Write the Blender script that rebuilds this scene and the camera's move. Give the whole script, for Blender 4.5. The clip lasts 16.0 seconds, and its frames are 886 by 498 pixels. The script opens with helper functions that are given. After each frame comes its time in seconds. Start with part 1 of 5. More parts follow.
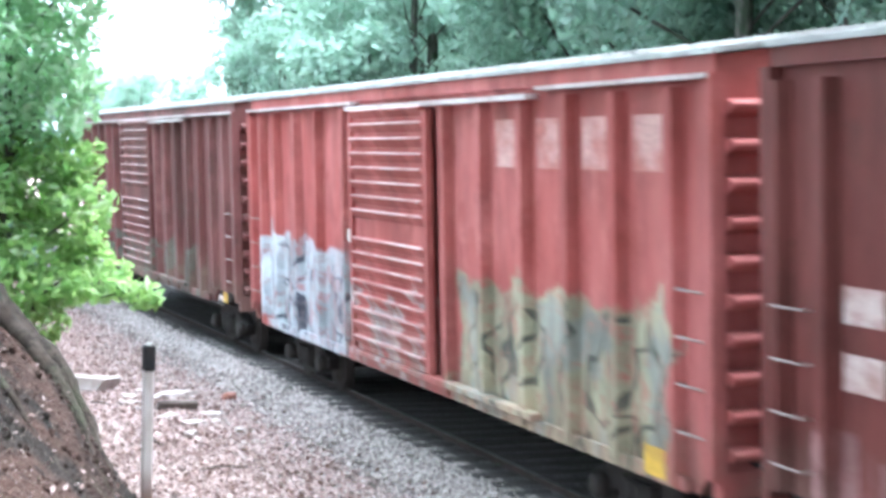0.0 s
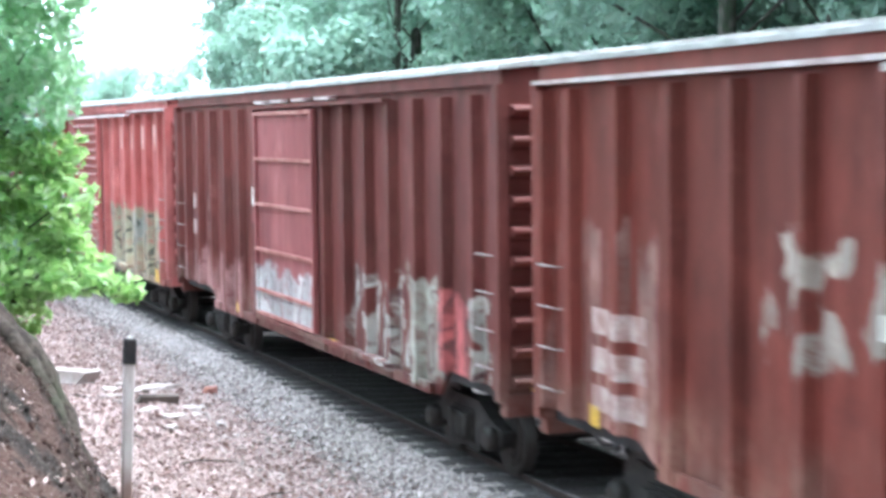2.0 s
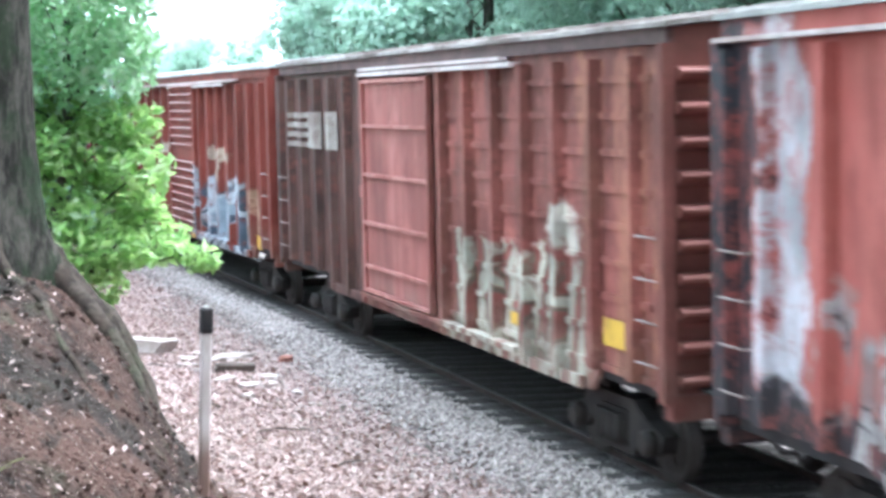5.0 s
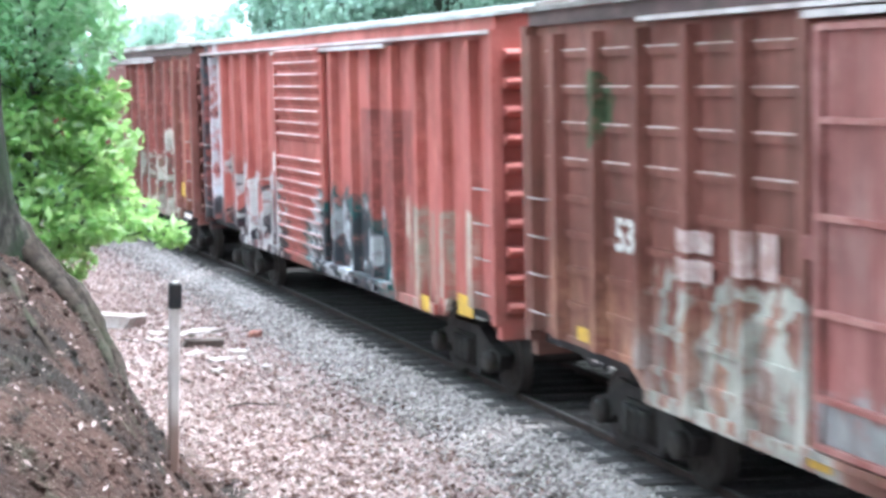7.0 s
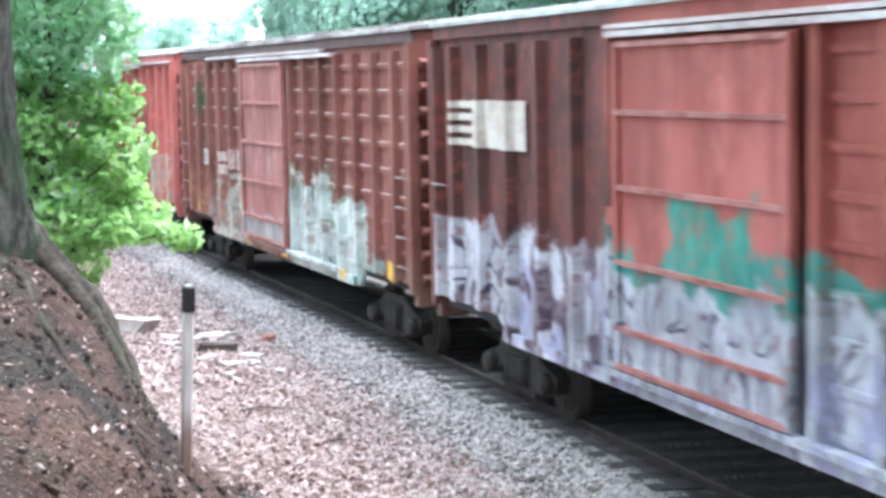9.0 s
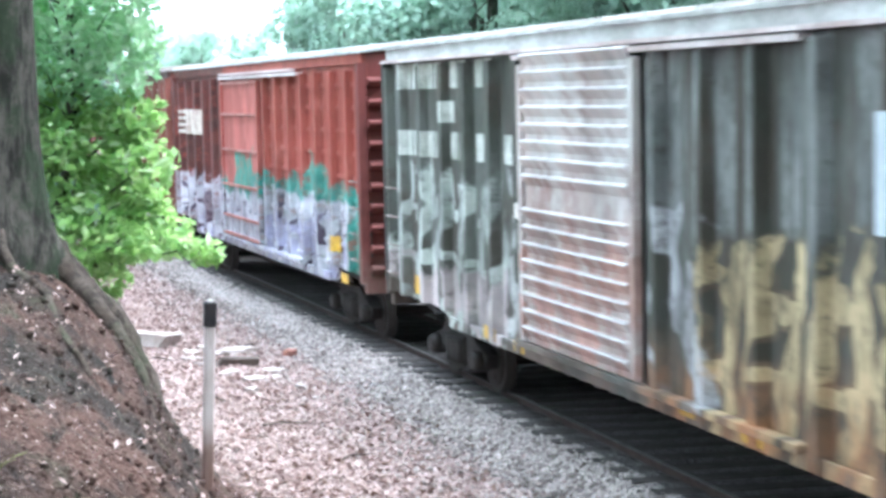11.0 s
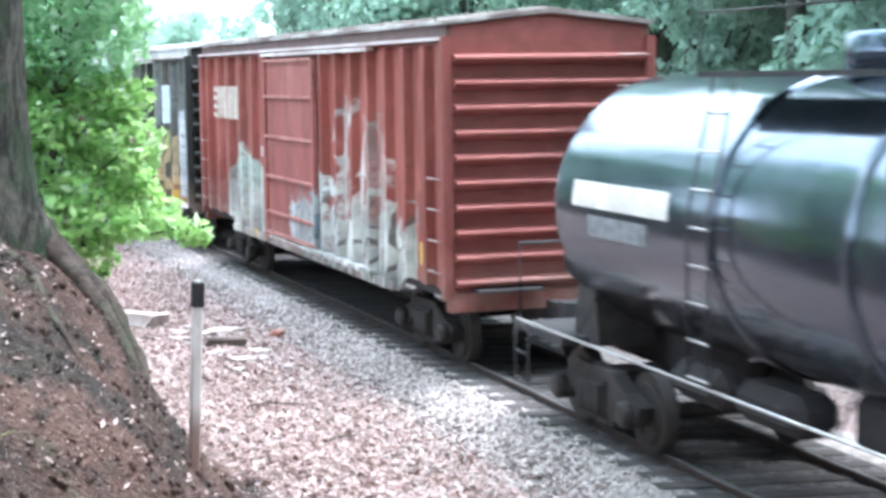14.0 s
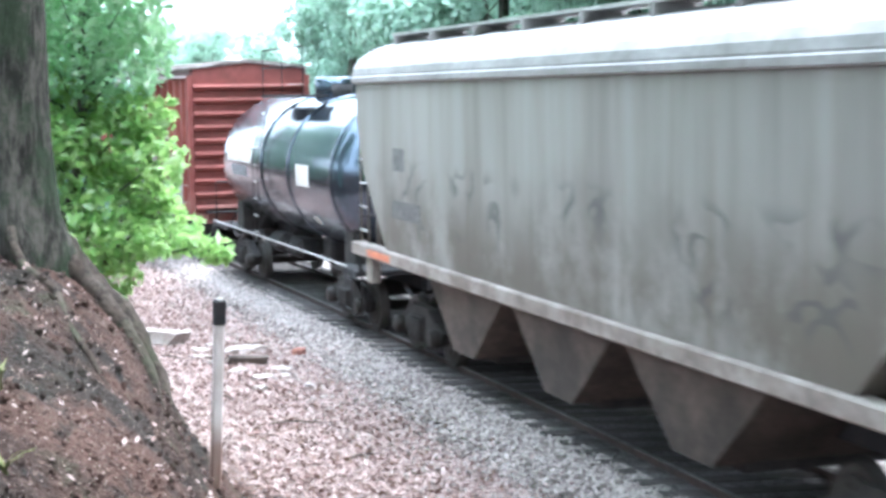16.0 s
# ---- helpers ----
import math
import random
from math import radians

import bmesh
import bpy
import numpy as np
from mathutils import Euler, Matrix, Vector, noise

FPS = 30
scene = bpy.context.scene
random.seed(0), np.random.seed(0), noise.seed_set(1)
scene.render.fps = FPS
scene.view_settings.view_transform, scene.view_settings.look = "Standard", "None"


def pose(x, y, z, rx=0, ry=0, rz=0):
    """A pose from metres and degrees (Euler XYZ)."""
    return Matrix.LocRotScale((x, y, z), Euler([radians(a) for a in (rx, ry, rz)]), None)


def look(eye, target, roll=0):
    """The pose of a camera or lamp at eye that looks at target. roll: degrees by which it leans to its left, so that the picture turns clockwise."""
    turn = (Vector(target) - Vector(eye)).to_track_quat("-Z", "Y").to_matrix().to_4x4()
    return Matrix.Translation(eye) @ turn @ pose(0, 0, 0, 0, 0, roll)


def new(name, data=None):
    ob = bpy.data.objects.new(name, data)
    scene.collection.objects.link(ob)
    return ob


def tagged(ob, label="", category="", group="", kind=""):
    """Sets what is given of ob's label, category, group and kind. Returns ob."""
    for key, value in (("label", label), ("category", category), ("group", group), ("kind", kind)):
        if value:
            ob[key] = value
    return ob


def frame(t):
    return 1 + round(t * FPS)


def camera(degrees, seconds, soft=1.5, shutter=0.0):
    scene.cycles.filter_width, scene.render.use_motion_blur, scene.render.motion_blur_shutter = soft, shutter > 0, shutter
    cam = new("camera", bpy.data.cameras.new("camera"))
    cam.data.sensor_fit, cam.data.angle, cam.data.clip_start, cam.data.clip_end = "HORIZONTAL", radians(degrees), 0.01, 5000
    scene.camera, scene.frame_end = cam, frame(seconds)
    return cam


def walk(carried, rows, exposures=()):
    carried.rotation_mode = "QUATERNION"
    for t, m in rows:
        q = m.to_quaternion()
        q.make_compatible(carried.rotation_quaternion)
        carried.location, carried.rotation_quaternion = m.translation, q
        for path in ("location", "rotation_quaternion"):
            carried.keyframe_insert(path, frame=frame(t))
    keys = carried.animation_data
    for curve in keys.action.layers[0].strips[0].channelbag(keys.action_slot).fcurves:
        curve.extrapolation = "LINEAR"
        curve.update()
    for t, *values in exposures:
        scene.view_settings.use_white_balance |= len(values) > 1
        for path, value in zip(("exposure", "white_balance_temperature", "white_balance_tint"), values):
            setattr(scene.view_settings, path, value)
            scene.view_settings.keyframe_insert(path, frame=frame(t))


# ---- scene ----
# ---------------------------------------------------------------- camera
# seconds, yaw, pitch, roll: a phone held still on the bank, 3.53 m above the rails
EYE = (0.0, 0.0, 3.527)
LOOKS = (
    (0, -3.393, -3.062, 1.281),
    (0.5, -3.515, -4.259, 1.509),
    (1, -3.450, -3.968, 1.393),
    (1.5, -4.196, -2.182, 1.651),
    (2, -4.008, -3.216, 1.649),
    (2.5, -3.713, -3.926, 1.248),
    (3, -2.166, -4.453, 1.315),
    (5.5, -1.506, -4.344, 1.154),
    (6, -2.357, -4.830, 1.992),
    (6.5, -2.243, -5.175, 1.774),
    (7, -2.582, -5.200, 1.141),
    (7.5, -2.027, -4.628, 1.680),
    (8, -2.074, -5.086, 1.148),
    (10.5, -2.058, -4.762, 1.538),
    (11, -1.388, -4.568, 1.141),
    (11.5, -1.123, -4.522, 1.145),
    (12, 0.003, -4.615, 1.123),
    (12.5, -0.593, -4.807, 1.228),
    (13, -1.154, -4.929, 1.479),
    (13.5, -1.518, -4.777, 1.162),
    (14, -1.810, -5.177, 1.586),
    (14.5, -1.396, -4.964, 1.603),
    (15, -2.025, -4.882, 1.677),
    (15.5, -0.653, -4.777, 1.148),
    (16, -1.058, -4.575, 1.563),
)
cam = camera(29.57, 16.0, soft=3.3, shutter=0.4)
walk(cam, [(t, pose(*EYE, 90 + pitch, 0, yaw) @ pose(0, 0, 0, 0, 0, roll)) for t, yaw, pitch, roll in LOOKS],
     exposures=((0.0, 2.51, 5450, 7), (16.0, 2.51, 5450, 7)))

# ---------------------------------------------------------------- the line of the track
TH0, K0, K1, K2 = 0.28767, 0.00164, -1.7123e-5, -6.3536e-7
START = (4.0, 15.352)
CANT = 0.0432          # the cars lean towards the camera, as in a banked curve
S_MIN, S_MAX = -260, 330


def heading(s):
    c = max(-60.0, min(60.0, s))
    return TH0 + K0 * c + K1 * c * c / 2 + K2 * c ** 3 / 6 + (s - c) * (K0 + K1 * c + K2 * c * c / 2)


LINE = {0: START}
for i in range(0, S_MAX):
    h = heading(i + 0.5)
    LINE[i + 1] = (LINE[i][0] - math.sin(h), LINE[i][1] + math.cos(h))
for i in range(0, S_MIN, -1):
    h = heading(i - 0.5)
    LINE[i - 1] = (LINE[i][0] + math.sin(h), LINE[i][1] - math.cos(h))


def on_line(s):
    """Place of the track's middle at the length s."""
    i = int(math.floor(s))
    f = s - i
    a, b = LINE[i], LINE[i + 1]
    return Vector((a[0] + (b[0] - a[0]) * f, a[1] + (b[1] - a[1]) * f, 0))


def beside(s, q, z=0.0):
    """A place q metres to the left of the track's middle."""
    h = heading(s)
    p = on_line(s)
    return Vector((p.x - math.cos(h) * q, p.y - math.sin(h) * q, z))


def run(t):
    """How far the train has gone at t seconds."""
    return 9.9776 * t - 0.01935 * (t - 8) ** 2


def car_pose(s0, t, half):
    s = s0 + run(t)
    a, b = on_line(s + half), on_line(s - half)
    d = (a - b).normalized()
    m = Matrix(((d.x, -d.y, 0, 0), (d.y, d.x, 0, 0), (0, 0, 1, 0), (0, 0, 0, 1)))
    m.translation = (a + b) / 2
    return m @ Matrix.Rotation(-CANT, 4, "X")

# ---------------------------------------------------------------- light: a bright overcast summer sky
SUN_UP, SUN_TURN = 70, 75
world = bpy.data.worlds.new("sky")
scene.world = world
world.use_nodes = True
wn = world.node_tree.nodes
sky = wn.new("ShaderNodeTexSky")
sky.sky_type, sky.sun_disc = "NISHITA", False
sky.sun_elevation, sky.sun_rotation = radians(SUN_UP), radians(SUN_TURN)
sky.air_density, sky.dust_density, sky.ozone_density = 1.4, 6.0, 1.0
grey = wn.new("ShaderNodeMixRGB")
grey.inputs[0].default_value = 0.75
grey.inputs[2].default_value = (9.5, 10.0, 10.3, 1)
world.node_tree.links.new(sky.outputs[0], grey.inputs[1])
# an overcast sky is three times as bright overhead as at the horizon
up = wn.new("ShaderNodeTexCoord")
sep = wn.new("ShaderNodeSeparateXYZ")
ramp = wn.new("ShaderNodeMapRange")
ramp.inputs[1].default_value, ramp.inputs[2].default_value = 0.0, 1.0
ramp.inputs[3].default_value, ramp.inputs[4].default_value = 0.6, 1.45
shade = wn.new("ShaderNodeMixRGB")
shade.blend_type = "MULTIPLY"
shade.inputs[0].default_value = 1.0
world.node_tree.links.new(up.outputs["Generated"], sep.inputs[0])
world.node_tree.links.new(sep.outputs[2], ramp.inputs[0])
world.node_tree.links.new(grey.outputs[0], shade.inputs[1])
world.node_tree.links.new(ramp.outputs[0], shade.inputs[2])
world.node_tree.links.new(shade.outputs[0], wn["Background"].inputs[0])
wn["Background"].inputs[1].default_value = 0.15
lamp = bpy.data.lights.new("sun", "SUN")
lamp.energy, lamp.angle, lamp.color = 1.4, radians(40), (1.0, 0.97, 0.93)
sun = new("sun", lamp)
sun.matrix_world = look((0, 0, 60), Vector((0, 0, 60)) - Vector((math.sin(radians(SUN_TURN)) * math.cos(radians(SUN_UP)),
                        math.cos(radians(SUN_TURN)) * math.cos(radians(SUN_UP)), math.sin(radians(SUN_UP)))))

# ---------------------------------------------------------------- materials
class Nodes:
    """A short hand for node materials."""

    def __init__(self, name, rough=0.8, metal=0.0, spec=0.3):
        self.m = bpy.data.materials.new(name)
        self.m.use_nodes = True
        self.t = self.m.node_tree
        self.b = self.t.nodes["Principled BSDF"]
        self.b.inputs["Roughness"].default_value = rough
        self.b.inputs["Metallic"].default_value = metal
        self.b.inputs["Specular IOR Level"].default_value = spec
        self.co = self.t.nodes.new("ShaderNodeTexCoord").outputs["Object"]

    def put(self, socket, value):
        if isinstance(value, bpy.types.NodeSocket):
            self.t.links.new(value, socket)
        elif isinstance(value, tuple) and len(value) == 3 and socket.type == "RGBA":
            socket.default_value = (*value, 1)
        else:
            socket.default_value = value

    def math(self, op, a, b=0.0, c=0.0, clamp=False):
        n = self.t.nodes.new("ShaderNodeMath")
        n.operation, n.use_clamp = op, clamp
        for i, v in enumerate((a, b, c)):
            self.put(n.inputs[i], v)
        return n.outputs[0]

    def scaled(self, s, off=(0, 0, 0), co=None):
        n = self.t.nodes.new("ShaderNodeMapping")
        self.put(n.inputs["Vector"], co or self.co)
        n.inputs["Scale"].default_value = s
        n.inputs["Location"].default_value = off
        return n.outputs[0]

    def noise(self, s, detail=4.0, rough=0.6, off=(0, 0, 0), co=None, color=False):
        n = self.t.nodes.new("ShaderNodeTexNoise")
        sc = s if isinstance(s, tuple) else (s, s, s)
        self.put(n.inputs["Vector"], self.scaled(sc, off, co))
        n.inputs["Scale"].default_value = 1
        n.inputs["Detail"].default_value = detail
        n.inputs["Roughness"].default_value = rough
        return n.outputs["Color" if color else "Fac"]

    def voronoi(self, s, off=(0, 0, 0), feature="F1", out="Distance", co=None):
        n = self.t.nodes.new("ShaderNodeTexVoronoi")
        n.feature = feature
        sc = s if isinstance(s, tuple) else (s, s, s)
        self.put(n.inputs["Vector"], self.scaled(sc, off, co))
        n.inputs["Scale"].default_value = 1
        return n.outputs[out]

    def ramp(self, v, lo, hi, a=0.0, b=1.0):
        n = self.t.nodes.new("ShaderNodeMapRange")
        n.interpolation_type = "SMOOTHSTEP"
        for i, x in enumerate((v, lo, hi, a, b)):
            self.put(n.inputs[i], x)
        return n.outputs[0]

    def mix(self, f, a, b, mode="MIX"):
        n = self.t.nodes.new("ShaderNodeMixRGB")
        n.blend_type = mode
        for i, x in enumerate((f, a, b)):
            self.put(n.inputs[i], x)
        return n.outputs[0]

    def split(self, co=None):
        n = self.t.nodes.new("ShaderNodeSeparateXYZ")
        self.put(n.inputs[0], co or self.co)
        return n.outputs

    def random(self):
        return self.t.nodes.new("ShaderNodeObjectInfo").outputs["Random"]

    def island(self):
        return self.t.nodes.new("ShaderNodeNewGeometry").outputs["Random Per Island"]

    def bump(self, h, strength=0.4, dist=0.02):
        n = self.t.nodes.new("ShaderNodeBump")
        n.inputs["Strength"].default_value = strength
        n.inputs["Distance"].default_value = dist
        self.put(n.inputs["Height"], h)
        self.t.links.new(n.outputs[0], self.b.inputs["Normal"])

    def color(self, c):
        self.put(self.b.inputs["Base Color"], c)
        return self.m


def simple(name, c, c2=None, scale=8.0, rough=0.8, metal=0.0, bump=0.2):
    """A painted or raw surface of two shades with grain at two sizes."""
    n = Nodes(name, rough, metal)
    c2 = c2 or tuple(v * 0.6 for v in c)
    f = n.ramp(n.noise(scale, 6), 0.35, 0.65)
    g = n.ramp(n.noise(scale * 9, 3, off=(3, 1, 2)), 0.3, 0.7, 0.82, 1.12)
    if bump:
        n.bump(n.noise(scale * 12, 3), bump, 0.01)
    return n.color(n.mix(1.0, n.mix(f, c, c2), g, "MULTIPLY"))


def car_paint(name, base, streak, dirt, layers=(), rough=0.6, fade=0.5):
    """Weathered car paint with vertical streaks, rust and sprayed patches. layers: (x0, x1, z0, z1, colour, kind, size, seed)."""
    n = Nodes(name, rough, spec=0.28)
    base, streak = [tuple(0.92 * v + 0.08 * sum(q) / 3 for v in q) for q in (base, streak)]      # 8% grey puts the haze's paleness into the paint
    x, y, z = n.split()
    k = len(name) * 1.7
    st = n.ramp(n.noise((2.6, 0.2, 0.18), 5, 0.65, off=(k, 0, 3)), 0.40, 0.66)
    c = n.mix(n.math("MULTIPLY", st, fade), base, streak)
    big = n.ramp(n.noise((0.45, 0.3, 0.6), 4, 0.6, off=(0, 4, k)), 0.42, 0.68)
    c = n.mix(n.math("MULTIPLY", big, 0.45), c, streak)
    blotch = n.ramp(n.noise((0.95, 0.3, 0.42), 5, 0.65, off=(8, 1, k + 5)), 0.45, 0.62)
    c = n.mix(n.math("MULTIPLY", blotch, 0.6), c, n.mix(0.5, dirt, tuple(0.55 * v for v in base)))
    pale = n.ramp(n.noise((1.4, 0.3, 0.6), 6, 0.7, off=(1, 6, k + 2)), 0.56, 0.70)
    c = n.mix(n.math("MULTIPLY", pale, 0.45), c, tuple(min(1.0, 1.35 * v + 0.03) for v in streak))
    rust = n.ramp(n.noise((1.2, 1, 1.0), 7, 0.7, off=(5, 2, k)), 0.54, 0.68)
    c = n.mix(n.math("MULTIPLY", rust, 0.6), c, dirt)
    run = n.ramp(n.noise((7.0, 0.4, 0.22), 4, 0.7, off=(k, 1, 8)), 0.55, 0.72)
    c = n.mix(n.math("MULTIPLY", run, 0.55), c, dirt)
    mud = n.math("MULTIPLY", n.ramp(z, 0.85, 1.75, 1, 0), n.ramp(n.noise((2.0, 1, 1.2), 6, 0.7, off=(2, 2, k)), 0.40, 0.62))
    c = n.mix(n.math("MULTIPLY", mud, 0.55), c, (0.26, 0.19, 0.155))
    wob = n.noise(1.3, 6, 0.62, off=(1, 7, 3), color=True)
    w = n.split(wob)
    dx = n.math("MULTIPLY_ADD", w[0], 1.3, -0.65)
    dz = n.math("MULTIPLY_ADD", w[2], 1.3, -0.65)
    xx, zz = n.math("ADD", x, dx), n.math("ADD", z, dz)
    patchy = n.ramp(n.noise((3.0, 0.5, 1.4), 6, 0.75, off=(6, 6, k)), 0.30, 0.52, 0.45, 1.0)
    chips = n.ramp(n.noise((11.0, 0.5, 6.0), 5, 0.7, off=(2, 6, k)), 0.36, 0.50, 0.35, 1.0)
    patchy = n.math("MULTIPLY", patchy, chips)
    tone = n.ramp(n.noise((1.6, 0.3, 1.0), 4, 0.6, off=(3, 9, k)), 0.35, 0.65, 0.55, 1.08)
    for x0, x1, z0, z1, col, kind, size, seed in layers:
        e = 0.06 if kind != "wash" else 0.5
        m = n.math("MULTIPLY", n.ramp(xx, x0 - e, x0 + e), n.ramp(xx, x1 - e, x1 + e, 1, 0))
        m = n.math("MULTIPLY", m, n.math("MULTIPLY", n.ramp(zz, z0 - e, z0 + e), n.ramp(zz, z1 - e, z1 + e, 1, 0)))
        if kind == "panel":         # a squared patch of other paint
            m = n.math("MULTIPLY", n.ramp(x, x0 - 0.03, x0 + 0.03), n.ramp(x, x1 - 0.03, x1 + 0.03, 1, 0))
            m = n.math("MULTIPLY", m, n.math("MULTIPLY", n.ramp(z, z0 - 0.6, z0 + 0.6), n.ramp(z, z1 - 0.03, z1 + 0.03, 1, 0)))
            m = n.math("MULTIPLY", m, 0.8)
        elif kind == "round":         # a rounded burst
            u = n.math("MULTIPLY_ADD", xx, 2 / (x1 - x0), -(x0 + x1) / (x1 - x0))
            v = n.math("MULTIPLY_ADD", zz, 2 / (z1 - z0), -(z0 + z1) / (z1 - z0))
            m = n.ramp(n.math("ADD", n.math("MULTIPLY", u, u), n.math("MULTIPLY", v, v)), 0.9, 1.1, 1, 0)
        elif kind in ("letters", "lines"):
            # sprayed strokes: steep bars crossed by short ones, and thin lines that edge them
            wx = n.math("ADD", x, n.math("MULTIPLY_ADD", n.noise((1.5, 0.1, 1.5), 1.5, 0.4, off=(seed, 0, 4)), 1.1 * size, -0.55 * size))
            wz = n.math("ADD", z, n.math("MULTIPLY_ADD", n.noise((1.9, 0.1, 1.9), 1.5, 0.4, off=(4, 0, seed)), 1.2 * size, -0.6 * size))
            leanx = n.math("MULTIPLY_ADD", wz, 0.22, wx)
            def strokes(v, pitch, wide):
                p = n.math("PINGPONG", n.math("ADD", v, 20 + seed * 0.37), pitch * size)
                return n.math("SUBTRACT", p, wide * size)
            d = n.math("MINIMUM", strokes(leanx, 0.36, 0.17), n.math("MAXIMUM", strokes(wz, 0.52, 0.14), strokes(leanx, 0.80, 0.52)))
            if kind == "letters":
                m = n.math("MULTIPLY", m, n.ramp(d, -0.012, 0.012, 1, 0))
            else:
                m = n.math("MULTIPLY", m, n.math("MULTIPLY", n.ramp(d, 0.0, 0.012), n.ramp(d, 0.045 * size + 0.012, 0.055 * size + 0.024, 1, 0)))
        elif kind == "blobs":
            v = n.noise((1 / size, 0.05, 0.7 / size), 2, 0.5, off=(seed, 0, seed * 1.3))
            m = n.math("MULTIPLY", m, n.ramp(v, 0.5, 0.54))
        elif kind == "wash":
            v = n.noise((1.4 / size, 0.1, 0.5 / size), 5, 0.7, off=(seed, 0, seed * 1.3))
            m = n.math("MULTIPLY", m, n.ramp(v, 0.35, 0.65))
        elif kind == "drips":
            v = n.noise((3.2 / size, 0.05, 0.12 / size), 3, 0.6, off=(seed, 0, seed))
            m = n.math("MULTIPLY", m, n.ramp(v, 0.46, 0.56))
        m = n.math("MULTIPLY", m, patchy)
        c = n.mix(m, c, n.mix(1.0, col, tone, "MULTIPLY"))
    grime = n.ramp(n.noise((3.0, 1.0, 0.8), 6, 0.75, off=(9, 3, 1)), 0.4, 0.75, 1.0, 0.62)
    c = n.mix(1.0, c, grime, "MULTIPLY")
    n.bump(n.noise(7, 5), 0.25, 0.01)
    return n.color(c)

# ---------------------------------------------------------------- mesh helpers
def box(bm, x0, x1, y0, y1, z0, z1):
    v = [bm.verts.new(p) for p in ((x0, y0, z0), (x1, y0, z0), (x1, y1, z0), (x0, y1, z0),
                                   (x0, y0, z1), (x1, y0, z1), (x1, y1, z1), (x0, y1, z1))]
    for f in ((3, 2, 1, 0), (4, 5, 6, 7), (0, 1, 5, 4), (1, 2, 6, 5), (2, 3, 7, 6), (3, 0, 4, 7)):
        bm.faces.new([v[i] for i in f])
    return v


def prism(bm, points, axis, a, b):
    """A polygon drawn in the plane across an axis (x, y or z), pulled from a to b along it."""
    def place(p, d):
        return {"x": (d, p[0], p[1]), "y": (p[0], d, p[1]), "z": (p[0], p[1], d)}[axis]
    lo = [bm.verts.new(place(p, a)) for p in points]
    hi = [bm.verts.new(place(p, b)) for p in points]
    n = len(points)
    bm.faces.new(lo)
    bm.faces.new(list(reversed(hi)))
    for i in range(n):
        bm.faces.new((lo[i], hi[i], hi[(i + 1) % n], lo[(i + 1) % n]))


def tube(bm, path, radii, sides=8, cap=True):
    """A round bar along a path of places, with a radius at each."""
    rings = []
    for i, p in enumerate(path):
        p = Vector(p)
        d = (Vector(path[min(i + 1, len(path) - 1)]) - Vector(path[max(i - 1, 0)])).normalized()
        u = d.orthogonal().normalized() if abs(d.z) > 0.95 else d.cross(Vector((0, 0, 1))).normalized()
        w = d.cross(u)
        r = radii[i] if isinstance(radii, (list, tuple)) else radii
        rings.append([bm.verts.new(p + (u * math.cos(k * math.tau / sides) + w * math.sin(k * math.tau / sides)) * r)
                      for k in range(sides)])
    for a, b in zip(rings, rings[1:]):
        for k in range(sides):
            bm.faces.new((a[k], a[(k + 1) % sides], b[(k + 1) % sides], b[k])).smooth = True
    if cap:
        bm.faces.new(list(reversed(rings[0])))
        bm.faces.new(rings[-1])


def mesh_of(bm, name, material):
    bmesh.ops.recalc_face_normals(bm, faces=bm.faces)
    me = bpy.data.meshes.new(name)
    bm.to_mesh(me)
    bm.free()
    me.materials.append(material)
    return me


def part(name, bm, material, parent, label=""):
    """Links a bmesh, or a mesh that is shared, as one part under its thing."""
    me = bm if isinstance(bm, bpy.types.Mesh) else mesh_of(bm, name, material)
    ob = new(name, me)
    ob.parent = parent
    return tagged(ob, label)


def thing(name, label, category, group="", kind=""):
    return tagged(new(name), label, category, group, kind)


def bm_box(*a, bevel=0.0):
    bm = bmesh.new()
    box(bm, *a)
    if bevel:
        bmesh.ops.bevel(bm, geom=bm.edges[:], offset=bevel, segments=1, affect="EDGES")
    return bm

# ---------------------------------------------------------------- ground
def bank_height(s, q):
    """Height of the ground at the length s, q metres left of the track's middle."""
    def ease(v):
        v = max(0.0, min(1.0, v))
        return v * v * (3 - 2 * v)
    if q >= 0:
        z = -0.30 - 0.14 * (1 - ease((q - 1.55) / 0.9))
        toe = 4.8 + 0.4 * ease((s - 1) / 3) + 1.3 * ease((s - 5) / 9)
        d = q - toe
        if d > 0:
            lift = 0.62 + 0.71 * (q - 5.7) + 0.225 * (max(-5.0, min(1.2, s)) + 1.25) - 0.22 * max(0.0, min(6.0, s - 3.0))
            lift = max(lift, 0.25 * d) + 0.5 - 0.2 * ease((s - 0.1) / 1.3)
            lift = lift if lift < 2.2 else 2.2 + 1.2 * (1 - math.exp(-(lift - 2.2) / 1.2))
            z += lift * ease(d / (2.0 - 1.05 * ease((s - 1.5) / 3)))
    else:
        z = -0.30 - 0.14 * (1 - ease((-q - 1.8) / 1.0)) + 1.6 * ease((-q - 7) / 22) + 3.5 * ease((-q - 24) / 60)
    far = abs(q) > 3.2
    n = noise.noise(Vector((s * 0.23, q * 0.23, 0.3)))
    z += (0.16 if far else 0.03) * n * (1 if abs(q) > 2.4 else 0.2)
    if q > 4.6:
        z += 0.18 * noise.noise(Vector((s * 0.9, q * 0.9, 4.0))) + 0.13 * noise.noise(Vector((s * 2.7, q * 2.7, 1.0)))
    return z


